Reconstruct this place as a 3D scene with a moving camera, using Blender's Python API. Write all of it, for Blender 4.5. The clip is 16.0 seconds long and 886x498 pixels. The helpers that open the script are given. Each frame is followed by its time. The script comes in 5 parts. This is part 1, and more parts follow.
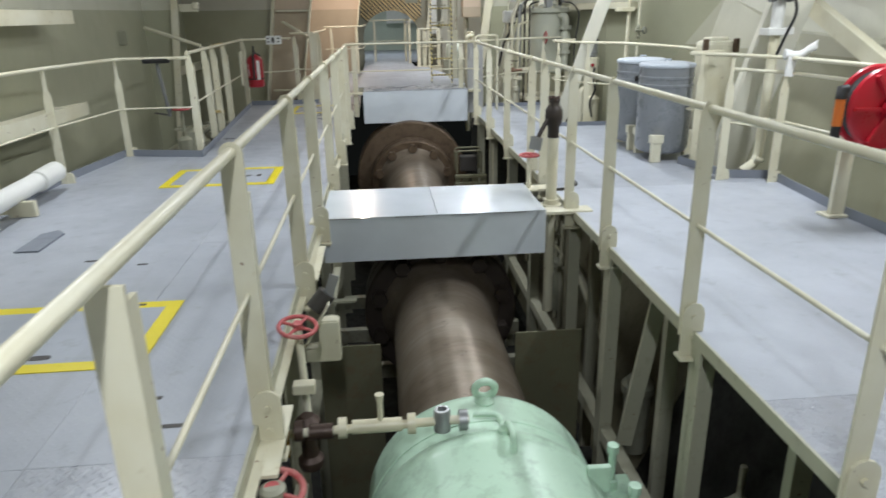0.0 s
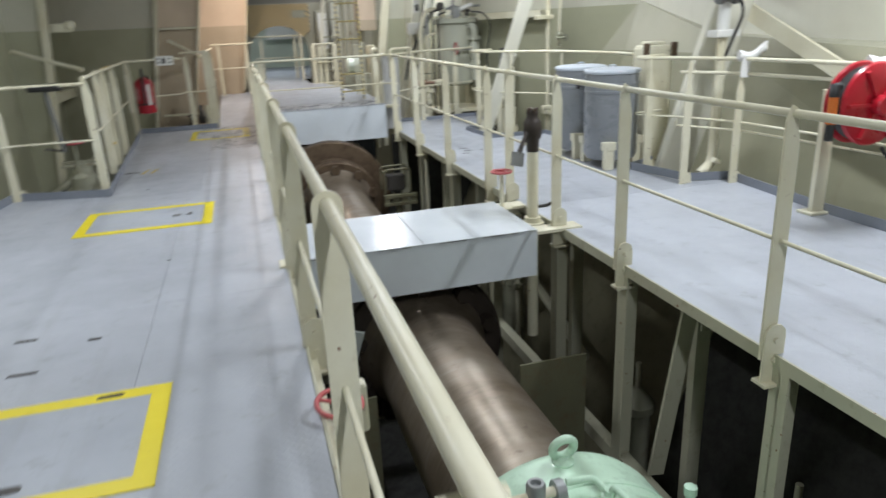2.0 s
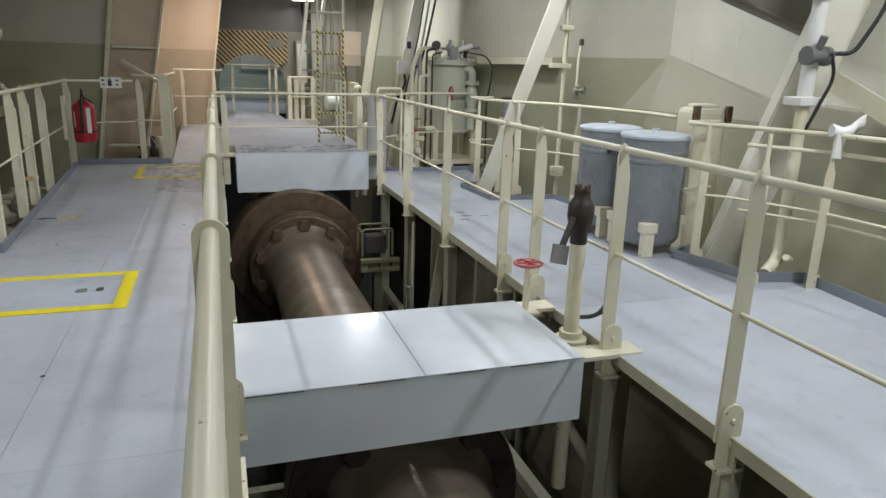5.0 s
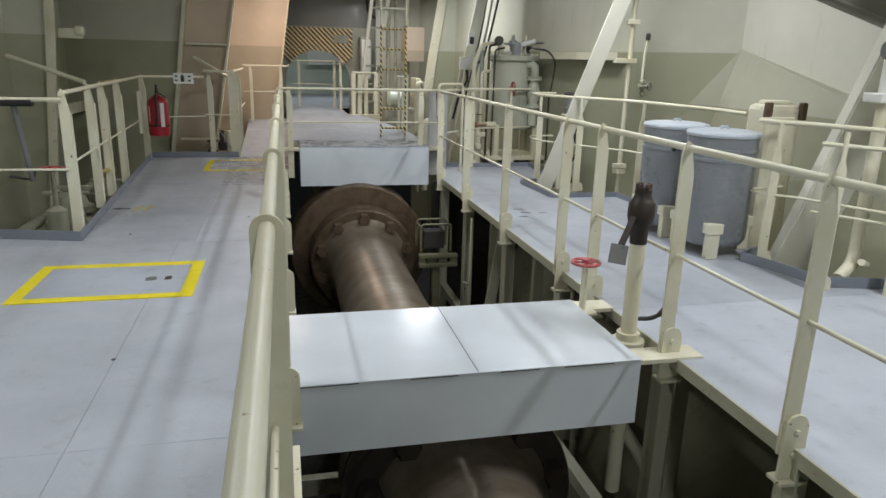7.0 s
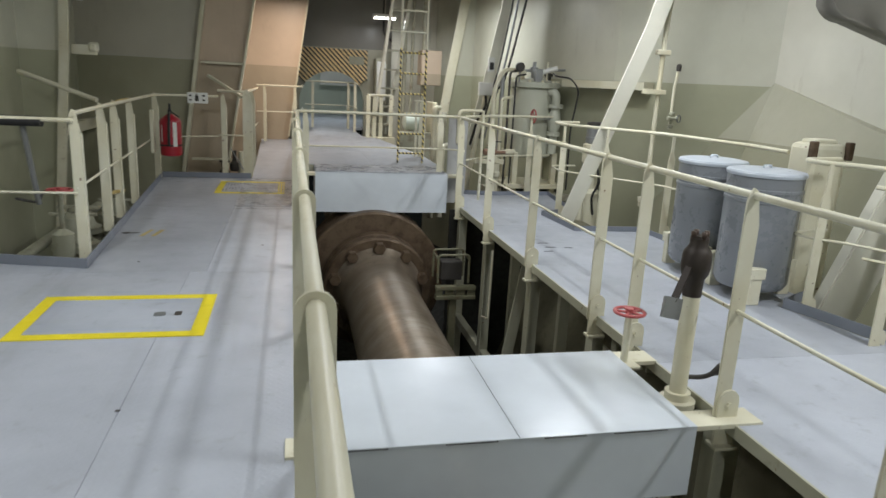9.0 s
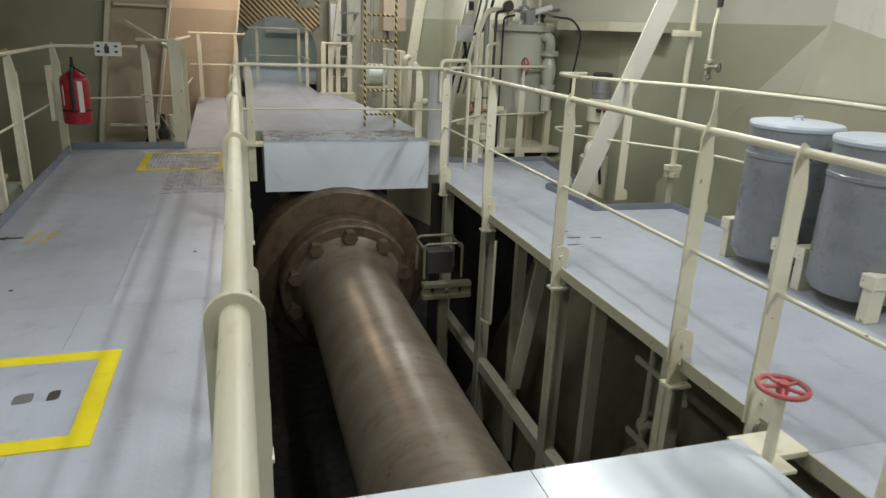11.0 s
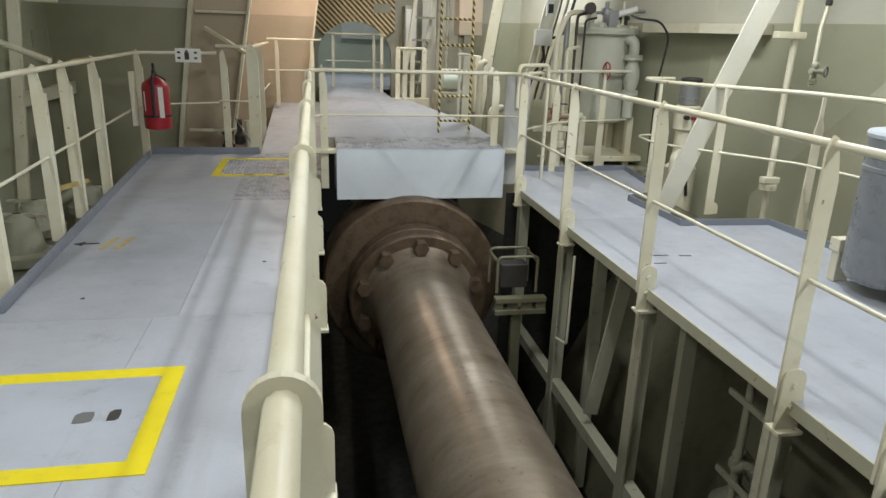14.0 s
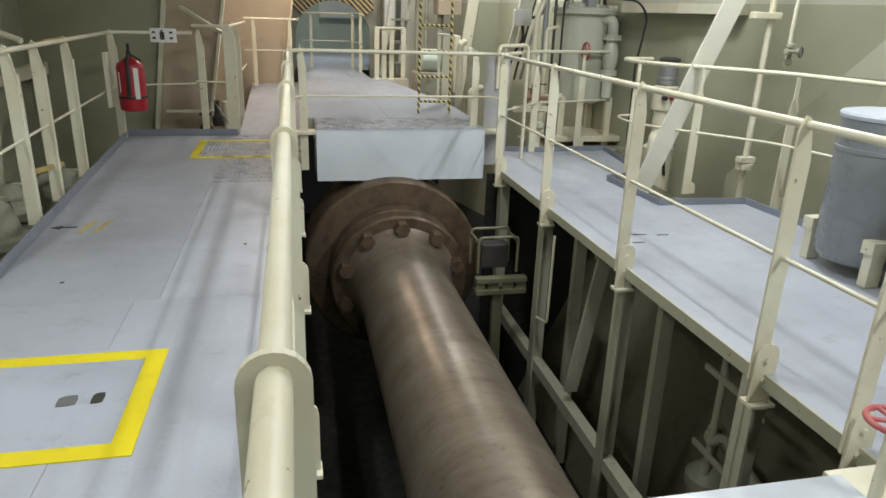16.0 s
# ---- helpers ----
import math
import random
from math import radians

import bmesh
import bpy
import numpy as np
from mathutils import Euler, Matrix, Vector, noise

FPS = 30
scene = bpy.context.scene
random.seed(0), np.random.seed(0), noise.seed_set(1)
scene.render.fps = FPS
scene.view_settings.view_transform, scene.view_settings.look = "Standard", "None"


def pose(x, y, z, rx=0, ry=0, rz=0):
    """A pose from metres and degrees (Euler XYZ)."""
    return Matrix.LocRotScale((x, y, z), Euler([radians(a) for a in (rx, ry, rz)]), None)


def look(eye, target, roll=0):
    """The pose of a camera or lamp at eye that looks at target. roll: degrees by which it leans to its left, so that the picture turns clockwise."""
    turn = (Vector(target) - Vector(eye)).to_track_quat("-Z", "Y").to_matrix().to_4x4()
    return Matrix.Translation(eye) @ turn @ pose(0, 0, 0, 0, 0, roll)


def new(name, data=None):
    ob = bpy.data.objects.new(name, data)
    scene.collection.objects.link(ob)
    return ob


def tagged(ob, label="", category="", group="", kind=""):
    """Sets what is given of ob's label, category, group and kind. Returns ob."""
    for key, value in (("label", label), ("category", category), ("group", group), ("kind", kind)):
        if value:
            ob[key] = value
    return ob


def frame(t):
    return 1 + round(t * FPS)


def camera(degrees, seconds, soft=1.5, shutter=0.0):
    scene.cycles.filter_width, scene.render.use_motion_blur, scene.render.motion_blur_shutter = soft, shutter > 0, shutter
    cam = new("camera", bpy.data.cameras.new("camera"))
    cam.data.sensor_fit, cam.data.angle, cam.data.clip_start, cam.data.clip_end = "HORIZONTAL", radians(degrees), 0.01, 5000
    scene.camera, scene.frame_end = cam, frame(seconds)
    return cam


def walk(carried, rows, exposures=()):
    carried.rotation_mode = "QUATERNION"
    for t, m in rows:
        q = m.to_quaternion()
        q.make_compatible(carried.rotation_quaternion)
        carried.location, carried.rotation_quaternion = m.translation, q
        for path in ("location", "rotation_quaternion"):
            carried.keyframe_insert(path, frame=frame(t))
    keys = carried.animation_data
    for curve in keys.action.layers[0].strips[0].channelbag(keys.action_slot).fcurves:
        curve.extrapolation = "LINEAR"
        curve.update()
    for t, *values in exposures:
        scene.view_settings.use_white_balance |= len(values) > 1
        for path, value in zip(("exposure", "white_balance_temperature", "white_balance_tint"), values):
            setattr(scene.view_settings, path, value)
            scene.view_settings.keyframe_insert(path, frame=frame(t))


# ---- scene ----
cam = camera(66.6, 16.0, soft=1.5, shutter=0.5)
PATH = [
    (0, (0.011, 0.01, 1.382), (0.169, 1.891, 0.723), -1.1),
    (0.5, (-0.104, -0.024, 1.365), (-0.044, 1.857, 0.687), -2.0),
    (1, (-0.285, 0.112, 1.362), (-0.122, 2.014, 0.767), -3.2),
    (1.5, (-0.46, 0.311, 1.374), (-0.084, 2.171, 0.742), 0.7),
    (2, (-0.625, 0.61, 1.372), (-0.114, 2.436, 0.738), -2.6),
    (2.5, (-0.585, 1.027, 1.373), (0.234, 2.759, 0.799), -3.7),
    (3, (-0.621, 1.42, 1.341), (0.254, 3.122, 0.759), -0.5),
    (3.5, (-0.576, 1.79, 1.364), (0.33, 3.481, 0.799), -1.3),
    (4, (-0.451, 2.027, 1.347), (0.243, 3.837, 0.855), 0.2),
    (4.5, (-0.446, 2.008, 1.34), (0.19, 3.835, 0.833), 1.7),
    (7, (-0.425, 2.003, 1.346), (0.021, 3.876, 0.807), 1.6),
    (7.5, (-0.43, 2.014, 1.354), (-0.03, 3.911, 0.863), 1.5),
    (8, (-0.43, 2.026, 1.375), (-0.069, 3.939, 0.92), 1.0),
    (8.5, (-0.448, 2.06, 1.39), (-0.141, 3.97, 0.884), 1.4),
    (9, (-0.511, 2.314, 1.386), (-0.074, 4.205, 0.904), 3.0),
    (11.5, (-0.429, 3.951, 1.321), (0.13, 5.763, 0.687), 2.5),
    (12, (-0.414, 4.004, 1.317), (0.04, 5.847, 0.687), 2.0),
    (12.5, (-0.414, 3.997, 1.319), (0.014, 5.848, 0.695), 2.0),
    (13, (-0.427, 3.995, 1.32), (-0.017, 5.852, 0.701), 2.0),
    (13.5, (-0.429, 3.995, 1.317), (-0.035, 5.855, 0.697), 2.0),
    (14, (-0.433, 3.993, 1.322), (-0.07, 5.863, 0.713), 1.9),
    (14.5, (-0.444, 3.984, 1.328), (-0.068, 5.855, 0.732), 2.2),
    (15, (-0.444, 3.972, 1.328), (-0.051, 5.839, 0.729), 2.3),
    (15.5, (-0.454, 3.97, 1.323), (-0.052, 5.828, 0.703), 2.7),
    (16, (-0.441, 3.97, 1.328), (-0.024, 5.811, 0.668), 2.0),
]
# exposure and white balance drift a little on the way
EXPOSURES = [(0.0, 0.0, 6300, 12), (3.0, 0.0, 6350, 13), (4.5, -0.30, 6500, 13), (9.0, -0.26, 6500, 12), (11.5, -0.3, 6680, 11), (12.0, 0.0, 6650, 11), (16.0, -0.02, 6620, 11)]
walk(cam, [(t, look(eye, target, roll)) for t, eye, target, roll in PATH],
     exposures=EXPOSURES)

# ---- light: hanging and ceiling tube lamps of the tunnel, two of them added fill ----
world = bpy.data.worlds.new("world")
world.use_nodes = True
world.node_tree.nodes["Background"].inputs[0].default_value = (0.75, 0.85, 0.8, 1)
world.node_tree.nodes["Background"].inputs[1].default_value = 0.006
scene.world = world

WHITE, WARM = (0.91, 0.965, 1.0), (1.0, 0.82, 0.66)
# x, y, z, watts, colour, laid across the walkway or along it
LAMPS = [
    # unseen lamp added behind the start, fills the near decks and guard front
    (0.0, -0.7, 3.0, 106, WHITE, False),
    (-2.25, 5.0, 3.05, 63, WHITE, False),
    (2.95, 3.6, 3.5, 124, WHITE, False),
    # unseen lamp added above the shaft to light the pit
    (0.5, 6.9, 3.2, 60, WHITE, False),
    (2.35, 8.2, 2.95, 70, WHITE, False),
    (1.75, 12.7, 2.72, 52, WHITE, True),
    (-0.47, 13.4, 2.62, 42, WARM, False),
    (1.17, 15.3, 2.47, 12, WHITE, True),
    (0.2, 18.6, 2.4, 30, WHITE, True),
]

# ---- materials ----
def nodes_of(name):
    m = bpy.data.materials.new(name)
    m.use_nodes = True
    nt = m.node_tree
    return m, nt, nt.nodes["Principled BSDF"]


def noise_tex(nt, scale, detail=4, rough=0.6, stretch=None):
    tc = nt.nodes.new("ShaderNodeNewGeometry")
    src = tc.outputs["Position"]
    if stretch:
        mp = nt.nodes.new("ShaderNodeMapping")
        mp.inputs["Scale"].default_value = stretch
        nt.links.new(src, mp.inputs[0])
        src = mp.outputs[0]
    n = nt.nodes.new("ShaderNodeTexNoise")
    n.inputs["Scale"].default_value = scale
    n.inputs["Detail"].default_value = detail
    n.inputs["Roughness"].default_value = rough
    nt.links.new(src, n.inputs["Vector"])
    return n


def ramp(nt, src, a, b, ca=(0, 0, 0, 1), cb=(1, 1, 1, 1)):
    r = nt.nodes.new("ShaderNodeValToRGB")
    r.color_ramp.elements[0].position, r.color_ramp.elements[1].position = a, b
    r.color_ramp.elements[0].color, r.color_ramp.elements[1].color = ca, cb
    nt.links.new(src, r.inputs[0])
    return r


def mix(nt, fac, a, b, mode="MIX"):
    m = nt.nodes.new("ShaderNodeMix")
    m.data_type, m.blend_type = "RGBA", mode
    for sock, v in ((m.inputs[0], fac), (m.inputs[6], a), (m.inputs[7], b)):
        if isinstance(v, (int, float)):
            sock.default_value = v
        elif isinstance(v, tuple):
            sock.default_value = (*v, 1) if len(v) == 3 else v
        else:
            nt.links.new(v, sock)
    return m.outputs[2]


def bump(nt, p, height, strength, dist=0.01):
    b = nt.nodes.new("ShaderNodeBump")
    b.inputs["Strength"].default_value, b.inputs["Distance"].default_value = strength, dist
    nt.links.new(height, b.inputs["Height"])
    nt.links.new(b.outputs[0], p.inputs["Normal"])


def paint(name, col, rough=0.45, dirt=(0.16, 0.11, 0.06), amount=0.35, metal=0.0, wave=0.12, big=1.2, low=0.62, chip=0.0, coat=0.0, drift=None):
    """Painted or bare metal: broad tone drift, grime in patches, fine relief."""
    m, nt, p = nodes_of(name)
    n1, n2, n3 = noise_tex(nt, big, 5), noise_tex(nt, 9, 6, 0.7), noise_tex(nt, 70, 2)
    dark = drift or tuple(c * 0.82 for c in col)
    c = mix(nt, ramp(nt, n1.outputs[0], 0.3, 0.7).outputs[0], dark, col)
    g = ramp(nt, n2.outputs[0], low, low + 0.16)
    gm = nt.nodes.new("ShaderNodeMath")
    gm.operation = "MULTIPLY"
    gm.inputs[1].default_value = amount
    nt.links.new(g.outputs[0], gm.inputs[0])
    c = mix(nt, gm.outputs[0], c, dirt)
    if chip:
        k = noise_tex(nt, 26, 3, 0.55)
        r = ramp(nt, k.outputs[0], 0.70, 0.73)
        c = mix(nt, r.outputs[0], c, (0.17, 0.075, 0.03))
    nt.links.new(c, p.inputs["Base Color"])
    p.inputs["Metallic"].default_value = metal
    rr = ramp(nt, n2.outputs[0], 0.3, 0.75, (rough * 0.8,) * 3 + (1,), (min(1, rough * 1.35),) * 3 + (1,))
    nt.links.new(rr.outputs[0], p.inputs["Roughness"])
    p.inputs["Coat Weight"].default_value = coat
    bump(nt, p, n3.outputs[0], wave, 0.004)
    return m


def deck_paint(name, col, tread=0.24, gloss=0.3):
    """Blue-grey deck paint over chequered plate: raised tears, scuffs and foot traffic."""
    m, nt, p = nodes_of(name)
    n1, n2, n3 = noise_tex(nt, 0.9, 6), noise_tex(nt, 6, 6, 0.7), noise_tex(nt, 40, 4, 0.7, (1, 0.25, 1))
    oi = nt.nodes.new("ShaderNodeObjectInfo")
    tone = ramp(nt, oi.outputs["Random"], 0, 1, (0.9, 0.9, 0.9, 1), (1.05, 1.05, 1.05, 1))
    c = mix(nt, ramp(nt, n1.outputs[0], 0.32, 0.68).outputs[0], tuple(v * 0.74 for v in col), col)
    c = mix(nt, 1.0, c, tone.outputs[0], "MULTIPLY")
    s = ramp(nt, n2.outputs[0], 0.58, 0.78)
    sm = nt.nodes.new("ShaderNodeMath")
    sm.operation = "MULTIPLY"
    sm.inputs[1].default_value = 0.5
    nt.links.new(s.outputs[0], sm.inputs[0])
    c = mix(nt, sm.outputs[0], c, (0.2, 0.19, 0.18))
    k = ramp(nt, n3.outputs[0], 0.68, 0.76)
    km = nt.nodes.new("ShaderNodeMath")
    km.operation = "MULTIPLY"
    km.inputs[1].default_value = 0.25
    nt.links.new(k.outputs[0], km.inputs[0])
    c = mix(nt, km.outputs[0], c, (0.62, 0.63, 0.65))
    drag = ramp(nt, noise_tex(nt, 2.6, 5, 0.65, (1, 0.1, 1)).outputs[0], 0.56, 0.72)
    dm = nt.nodes.new("ShaderNodeMath")
    dm.operation = "MULTIPLY"
    dm.inputs[1].default_value = 0.3
    nt.links.new(drag.outputs[0], dm.inputs[0])
    c = mix(nt, dm.outputs[0], c, (0.19, 0.18, 0.17))
    nt.links.new(c, p.inputs["Base Color"])
    rr = ramp(nt, n2.outputs[0], 0.3, 0.8, (gloss,) * 3 + (1,), (gloss * 2,) * 3 + (1,))
    nt.links.new(rr.outputs[0], p.inputs["Roughness"])
    if tread:
        geo = nt.nodes.new("ShaderNodeNewGeometry")
        mp = nt.nodes.new("ShaderNodeMapping")
        mp.inputs["Rotation"].default_value = (0, 0, radians(45))
        mp.inputs["Scale"].default_value = (30, 30, 0)
        nt.links.new(geo.outputs["Position"], mp.inputs[0])
        ck = nt.nodes.new("ShaderNodeTexChecker")
        ck.inputs["Scale"].default_value = 1.0
        nt.links.new(mp.outputs[0], ck.inputs["Vector"])
        sep = nt.nodes.new("ShaderNodeSeparateXYZ")
        nt.links.new(mp.outputs[0], sep.inputs[0])

        def calc(op, a, b_=None):
            q = nt.nodes.new("ShaderNodeMath")
            q.operation = op
            for i, v in enumerate((a, b_)):
                if isinstance(v, (int, float)):
                    q.inputs[i].default_value = v
                elif v is not None:
                    nt.links.new(v, q.inputs[i])
            return q.outputs[0]

        cu, cv_ = (calc("ABSOLUTE", calc("SUBTRACT", calc("FRACT", o), 0.5)) for o in (sep.outputs[0], sep.outputs[1]))
        f = ck.outputs["Fac"]
        along = calc("ADD", calc("MULTIPLY", cu, f), calc("MULTIPLY", cv_, calc("SUBTRACT", 1.0, f)))
        cross = calc("ADD", calc("MULTIPLY", cv_, f), calc("MULTIPLY", cu, calc("SUBTRACT", 1.0, f)))
        d = calc("ADD", calc("POWER", calc("DIVIDE", along, 0.48), 2.0), calc("POWER", calc("DIVIDE", cross, 0.15), 2.0))
        tear = calc("MAXIMUM", calc("SUBTRACT", 1.0, d), 0.0)
        bump(nt, p, calc("POWER", tear, 0.5), tread, 0.0022)
    else:
        bump(nt, p, n3.outputs[0], 0.1, 0.003)
    return m


def wall_paint(name, top, low, line):
    """Two-tone gloss paint with a line at a fixed height, runs and stains."""
    m, nt, p = nodes_of(name)
    geo = nt.nodes.new("ShaderNodeNewGeometry")
    sep = nt.nodes.new("ShaderNodeSeparateXYZ")
    nt.links.new(geo.outputs["Position"], sep.inputs[0])
    st = nt.nodes.new("ShaderNodeMath")
    st.operation = "GREATER_THAN"
    st.inputs[1].default_value = line
    nt.links.new(sep.outputs[2], st.inputs[0])
    n1, n2, n3 = noise_tex(nt, 0.8, 5), noise_tex(nt, 5, 6, 0.7, (1, 1, 0.25)), noise_tex(nt, 30, 3)
    c = mix(nt, st.outputs[0], low, top)
    c = mix(nt, 1.0, c, ramp(nt, n1.outputs[0], 0.3, 0.7, (0.84, 0.84, 0.82, 1), (1.04, 1.04, 1.04, 1)).outputs[0], "MULTIPLY")
    g = ramp(nt, n2.outputs[0], 0.6, 0.85)
    gm = nt.nodes.new("ShaderNodeMath")
    gm.operation = "MULTIPLY"
    gm.inputs[1].default_value = 0.35
    nt.links.new(g.outputs[0], gm.inputs[0])
    c = mix(nt, gm.outputs[0], c, (0.2, 0.15, 0.08))
    nt.links.new(c, p.inputs["Base Color"])
    nt.links.new(ramp(nt, n2.outputs[0], 0.3, 0.8, (0.3,) * 3 + (1,), (0.55,) * 3 + (1,)).outputs[0], p.inputs["Roughness"])
    bump(nt, p, n1.outputs[0], 0.25, 0.06)
    return m


def shaft_steel(name):
    """Bare turned steel gone brown: rings and streaks along the turning."""
    m, nt, p = nodes_of(name)
    n1 = noise_tex(nt, 1.0, 6, 0.65, (1.6, 3.5, 1.6))
    n2 = noise_tex(nt, 1.0, 5, 0.7, (0.6, 22, 0.6))
    n3 = noise_tex(nt, 14, 5, 0.7)
    c = mix(nt, ramp(nt, n1.outputs[0], 0.35, 0.68).outputs[0], (0.165, 0.125, 0.085), (0.34, 0.295, 0.235))
    c = mix(nt, ramp(nt, n2.outputs[0], 0.42, 0.68).outputs[0], c, (0.25, 0.20, 0.15))
    c = mix(nt, ramp(nt, n3.outputs[0], 0.6, 0.75).outputs[0], c, (0.12, 0.08, 0.06))
    nt.links.new(c, p.inputs["Base Color"])
    p.inputs["Metallic"].default_value = 0.55
    nt.links.new(ramp(nt, n2.outputs[0], 0.3, 0.8, (0.3,) * 3 + (1,), (0.52,) * 3 + (1,)).outputs[0], p.inputs["Roughness"])
    bump(nt, p, n2.outputs[0], 0.12, 0.004)
    return m


def hazard(name, scale, angle, dark=(0.03, 0.028, 0.025), light=(0.70, 0.52, 0.24), axes=(0, 2)):
    """Diagonal warning stripes."""
    m, nt, p = nodes_of(name)
    geo = nt.nodes.new("ShaderNodeNewGeometry")
    sep = nt.nodes.new("ShaderNodeSeparateXYZ")
    nt.links.new(geo.outputs["Position"], sep.inputs[0])
    a, b = nt.nodes.new("ShaderNodeMath"), nt.nodes.new("ShaderNodeMath")
    a.operation, b.operation = "MULTIPLY_ADD", "FRACT"
    a.inputs[1].default_value = angle
    nt.links.new(sep.outputs[axes[0]], a.inputs[0])
    nt.links.new(sep.outputs[axes[1]], a.inputs[2])
    s = nt.nodes.new("ShaderNodeMath")
    s.operation = "MULTIPLY"
    s.inputs[1].default_value = scale
    nt.links.new(a.outputs[0], s.inputs[0])
    nt.links.new(s.outputs[0], b.inputs[0])
    g = nt.nodes.new("ShaderNodeMath")
    g.operation = "GREATER_THAN"
    g.inputs[1].default_value = 0.5
    nt.links.new(b.outputs[0], g.inputs[0])
    n = noise_tex(nt, 12, 5)
    c = mix(nt, g.outputs[0], dark, light)
    c = mix(nt, ramp(nt, n.outputs[0], 0.55, 0.8).outputs[0], c, (0.3, 0.26, 0.18))
    nt.links.new(c, p.inputs["Base Color"])
    p.inputs["Roughness"].default_value = 0.5
    return m


def glow(name, col, strength):
    m, nt, p = nodes_of(name)
    p.inputs["Emission Color"].default_value = (*col, 1)
    p.inputs["Emission Strength"].default_value = strength
    p.inputs["Base Color"].default_value = (0.8, 0.8, 0.8, 1)
    return m


CREAM = paint("cream paint", (0.71, 0.69, 0.555), 0.38, dirt=(0.36, 0.27, 0.12), amount=0.5, low=0.62, chip=1.0, drift=(0.60, 0.555, 0.39), big=2.2)
# darker copy of CREAM; shade of undersides and pit put into the colour
CREAM_DIM = paint("shaded cream paint", (0.42, 0.41, 0.31), 0.5, amount=0.6, low=0.5)
# stains at random; the base is darkened for the shade under the deck
SLOPE = paint("stained olive plating with shade", (0.20, 0.185, 0.12), 0.55, dirt=(0.12, 0.10, 0.06), amount=0.5, low=0.52, big=0.9)
# olive under grime, lowered further to carry the dimness of the pit
OLIVE_DARK = paint("grimy olive paint with pit shade", (0.17, 0.165, 0.10), 0.5, amount=0.6, low=0.5)
OLIVE = paint("olive cream paint", (0.46, 0.45, 0.335), 0.45, amount=0.45, low=0.58, chip=1.0)
PUTTY = paint("putty paint", (0.33, 0.33, 0.245), 0.45, amount=0.45, low=0.55)
DECK = deck_paint("deck paint", (0.45, 0.475, 0.525))
DECK_SMOOTH = deck_paint("smooth deck paint", (0.42, 0.45, 0.505), 0)
TREAD = deck_paint("chequered plate paint", (0.46, 0.48, 0.53), 0.75, 0.2)
TOE = paint("toe plate paint", (0.22, 0.24, 0.28), 0.5)
GUARD = paint("white guard enamel", (0.67, 0.72, 0.77), 0.2, amount=0.12, low=0.66, wave=0.05, coat=0.3)
SHAFT = shaft_steel("shaft steel")
RUST = paint("rusty flange steel", (0.15, 0.105, 0.065), 0.5, dirt=(0.08, 0.05, 0.03), amount=0.8, metal=0.4, low=0.45, wave=0.3)
MINT = paint("mint green paint", (0.58, 0.78, 0.61), 0.36, dirt=(0.25, 0.37, 0.27), amount=0.45, low=0.5, coat=0.15, drift=(0.47, 0.66, 0.50), big=3.0)
MINT_PALE = paint("pale green paint", (0.60, 0.66, 0.56), 0.4)
RED_DARK = paint("dark red enamel", (0.36, 0.012, 0.025), 0.35, dirt=(0.15, 0.01, 0.01), amount=0.5, coat=0.2)
RED = paint("red enamel", (0.52, 0.015, 0.03), 0.3, dirt=(0.2, 0.01, 0.01), amount=0.4, coat=0.3)
WHEEL = paint("handwheel red", (0.50, 0.10, 0.10), 0.55, dirt=(0.5, 0.28, 0.24), amount=0.6, low=0.5)
DARK = paint("dark oily steel", (0.05, 0.045, 0.04), 0.5, amount=0.3)
BRONZE = paint("worn brown steel", (0.075, 0.048, 0.036), 0.45, metal=0.4)
STEEL = paint("dull steel", (0.36, 0.37, 0.37), 0.38, metal=0.6)
TANK = paint("grey tank paint", (0.235, 0.25, 0.268), 0.28, amount=0.3, coat=0.2)
TANK_LID = paint("pale lid paint", (0.55, 0.60, 0.66), 0.34, amount=0.2)
OCHRE = paint("worn ochre tape", (0.50, 0.37, 0.11), 0.5, amount=0.5, low=0.5)
# lighter copy of CREAM; the lamp's brightness on stays and ladder is painted in
CREAM_BRIGHT = paint("lamplit cream paint", (0.80, 0.785, 0.67), 0.36, dirt=(0.4, 0.3, 0.15), amount=0.25, low=0.66)
GREY_DARK = paint("dark grey tool steel", (0.15, 0.155, 0.15), 0.45)
GREY = paint("grey sheet paint", (0.40, 0.40, 0.39), 0.4)
NEAR_BLACK = paint("near-black steel", (0.045, 0.034, 0.027), 0.5, metal=0.3)
YELLOW = paint("yellow tape", (0.80, 0.66, 0.02), 0.45, dirt=(0.4, 0.33, 0.08), amount=0.35, low=0.58)
WALL = wall_paint("two-tone wall paint", (0.58, 0.575, 0.475), (0.40, 0.40, 0.285), 1.50)
WALL_PALE = wall_paint("pale hull paint", (0.66, 0.65, 0.56), (0.66, 0.65, 0.56), 9)
# lower tone below 0.95 m is the stringer's shade painted on the hopper
WALL_LOW = wall_paint("hull paint shaded below", (0.44, 0.43, 0.33), (0.30, 0.295, 0.205), 0.95)
# WALL darkened: the bay's shade behind the web frame is in both tones
WALL_AFT_SHADE = wall_paint("shaded aft hull paint", (0.53, 0.505, 0.42), (0.345, 0.335, 0.23), 1.50)
# beige with the warm lamp's pinkish cast mixed into both tones
FRAME_PAINT = wall_paint("web frame paint with warm tint", (0.64, 0.51, 0.385), (0.47, 0.385, 0.28), 1.50)
BULKHEAD = wall_paint("bulkhead paint", (0.19, 0.18, 0.155), (0.36, 0.35, 0.27), 1.93)
VESSEL = paint("vessel paint", (0.52, 0.53, 0.43), 0.4, amount=0.3)
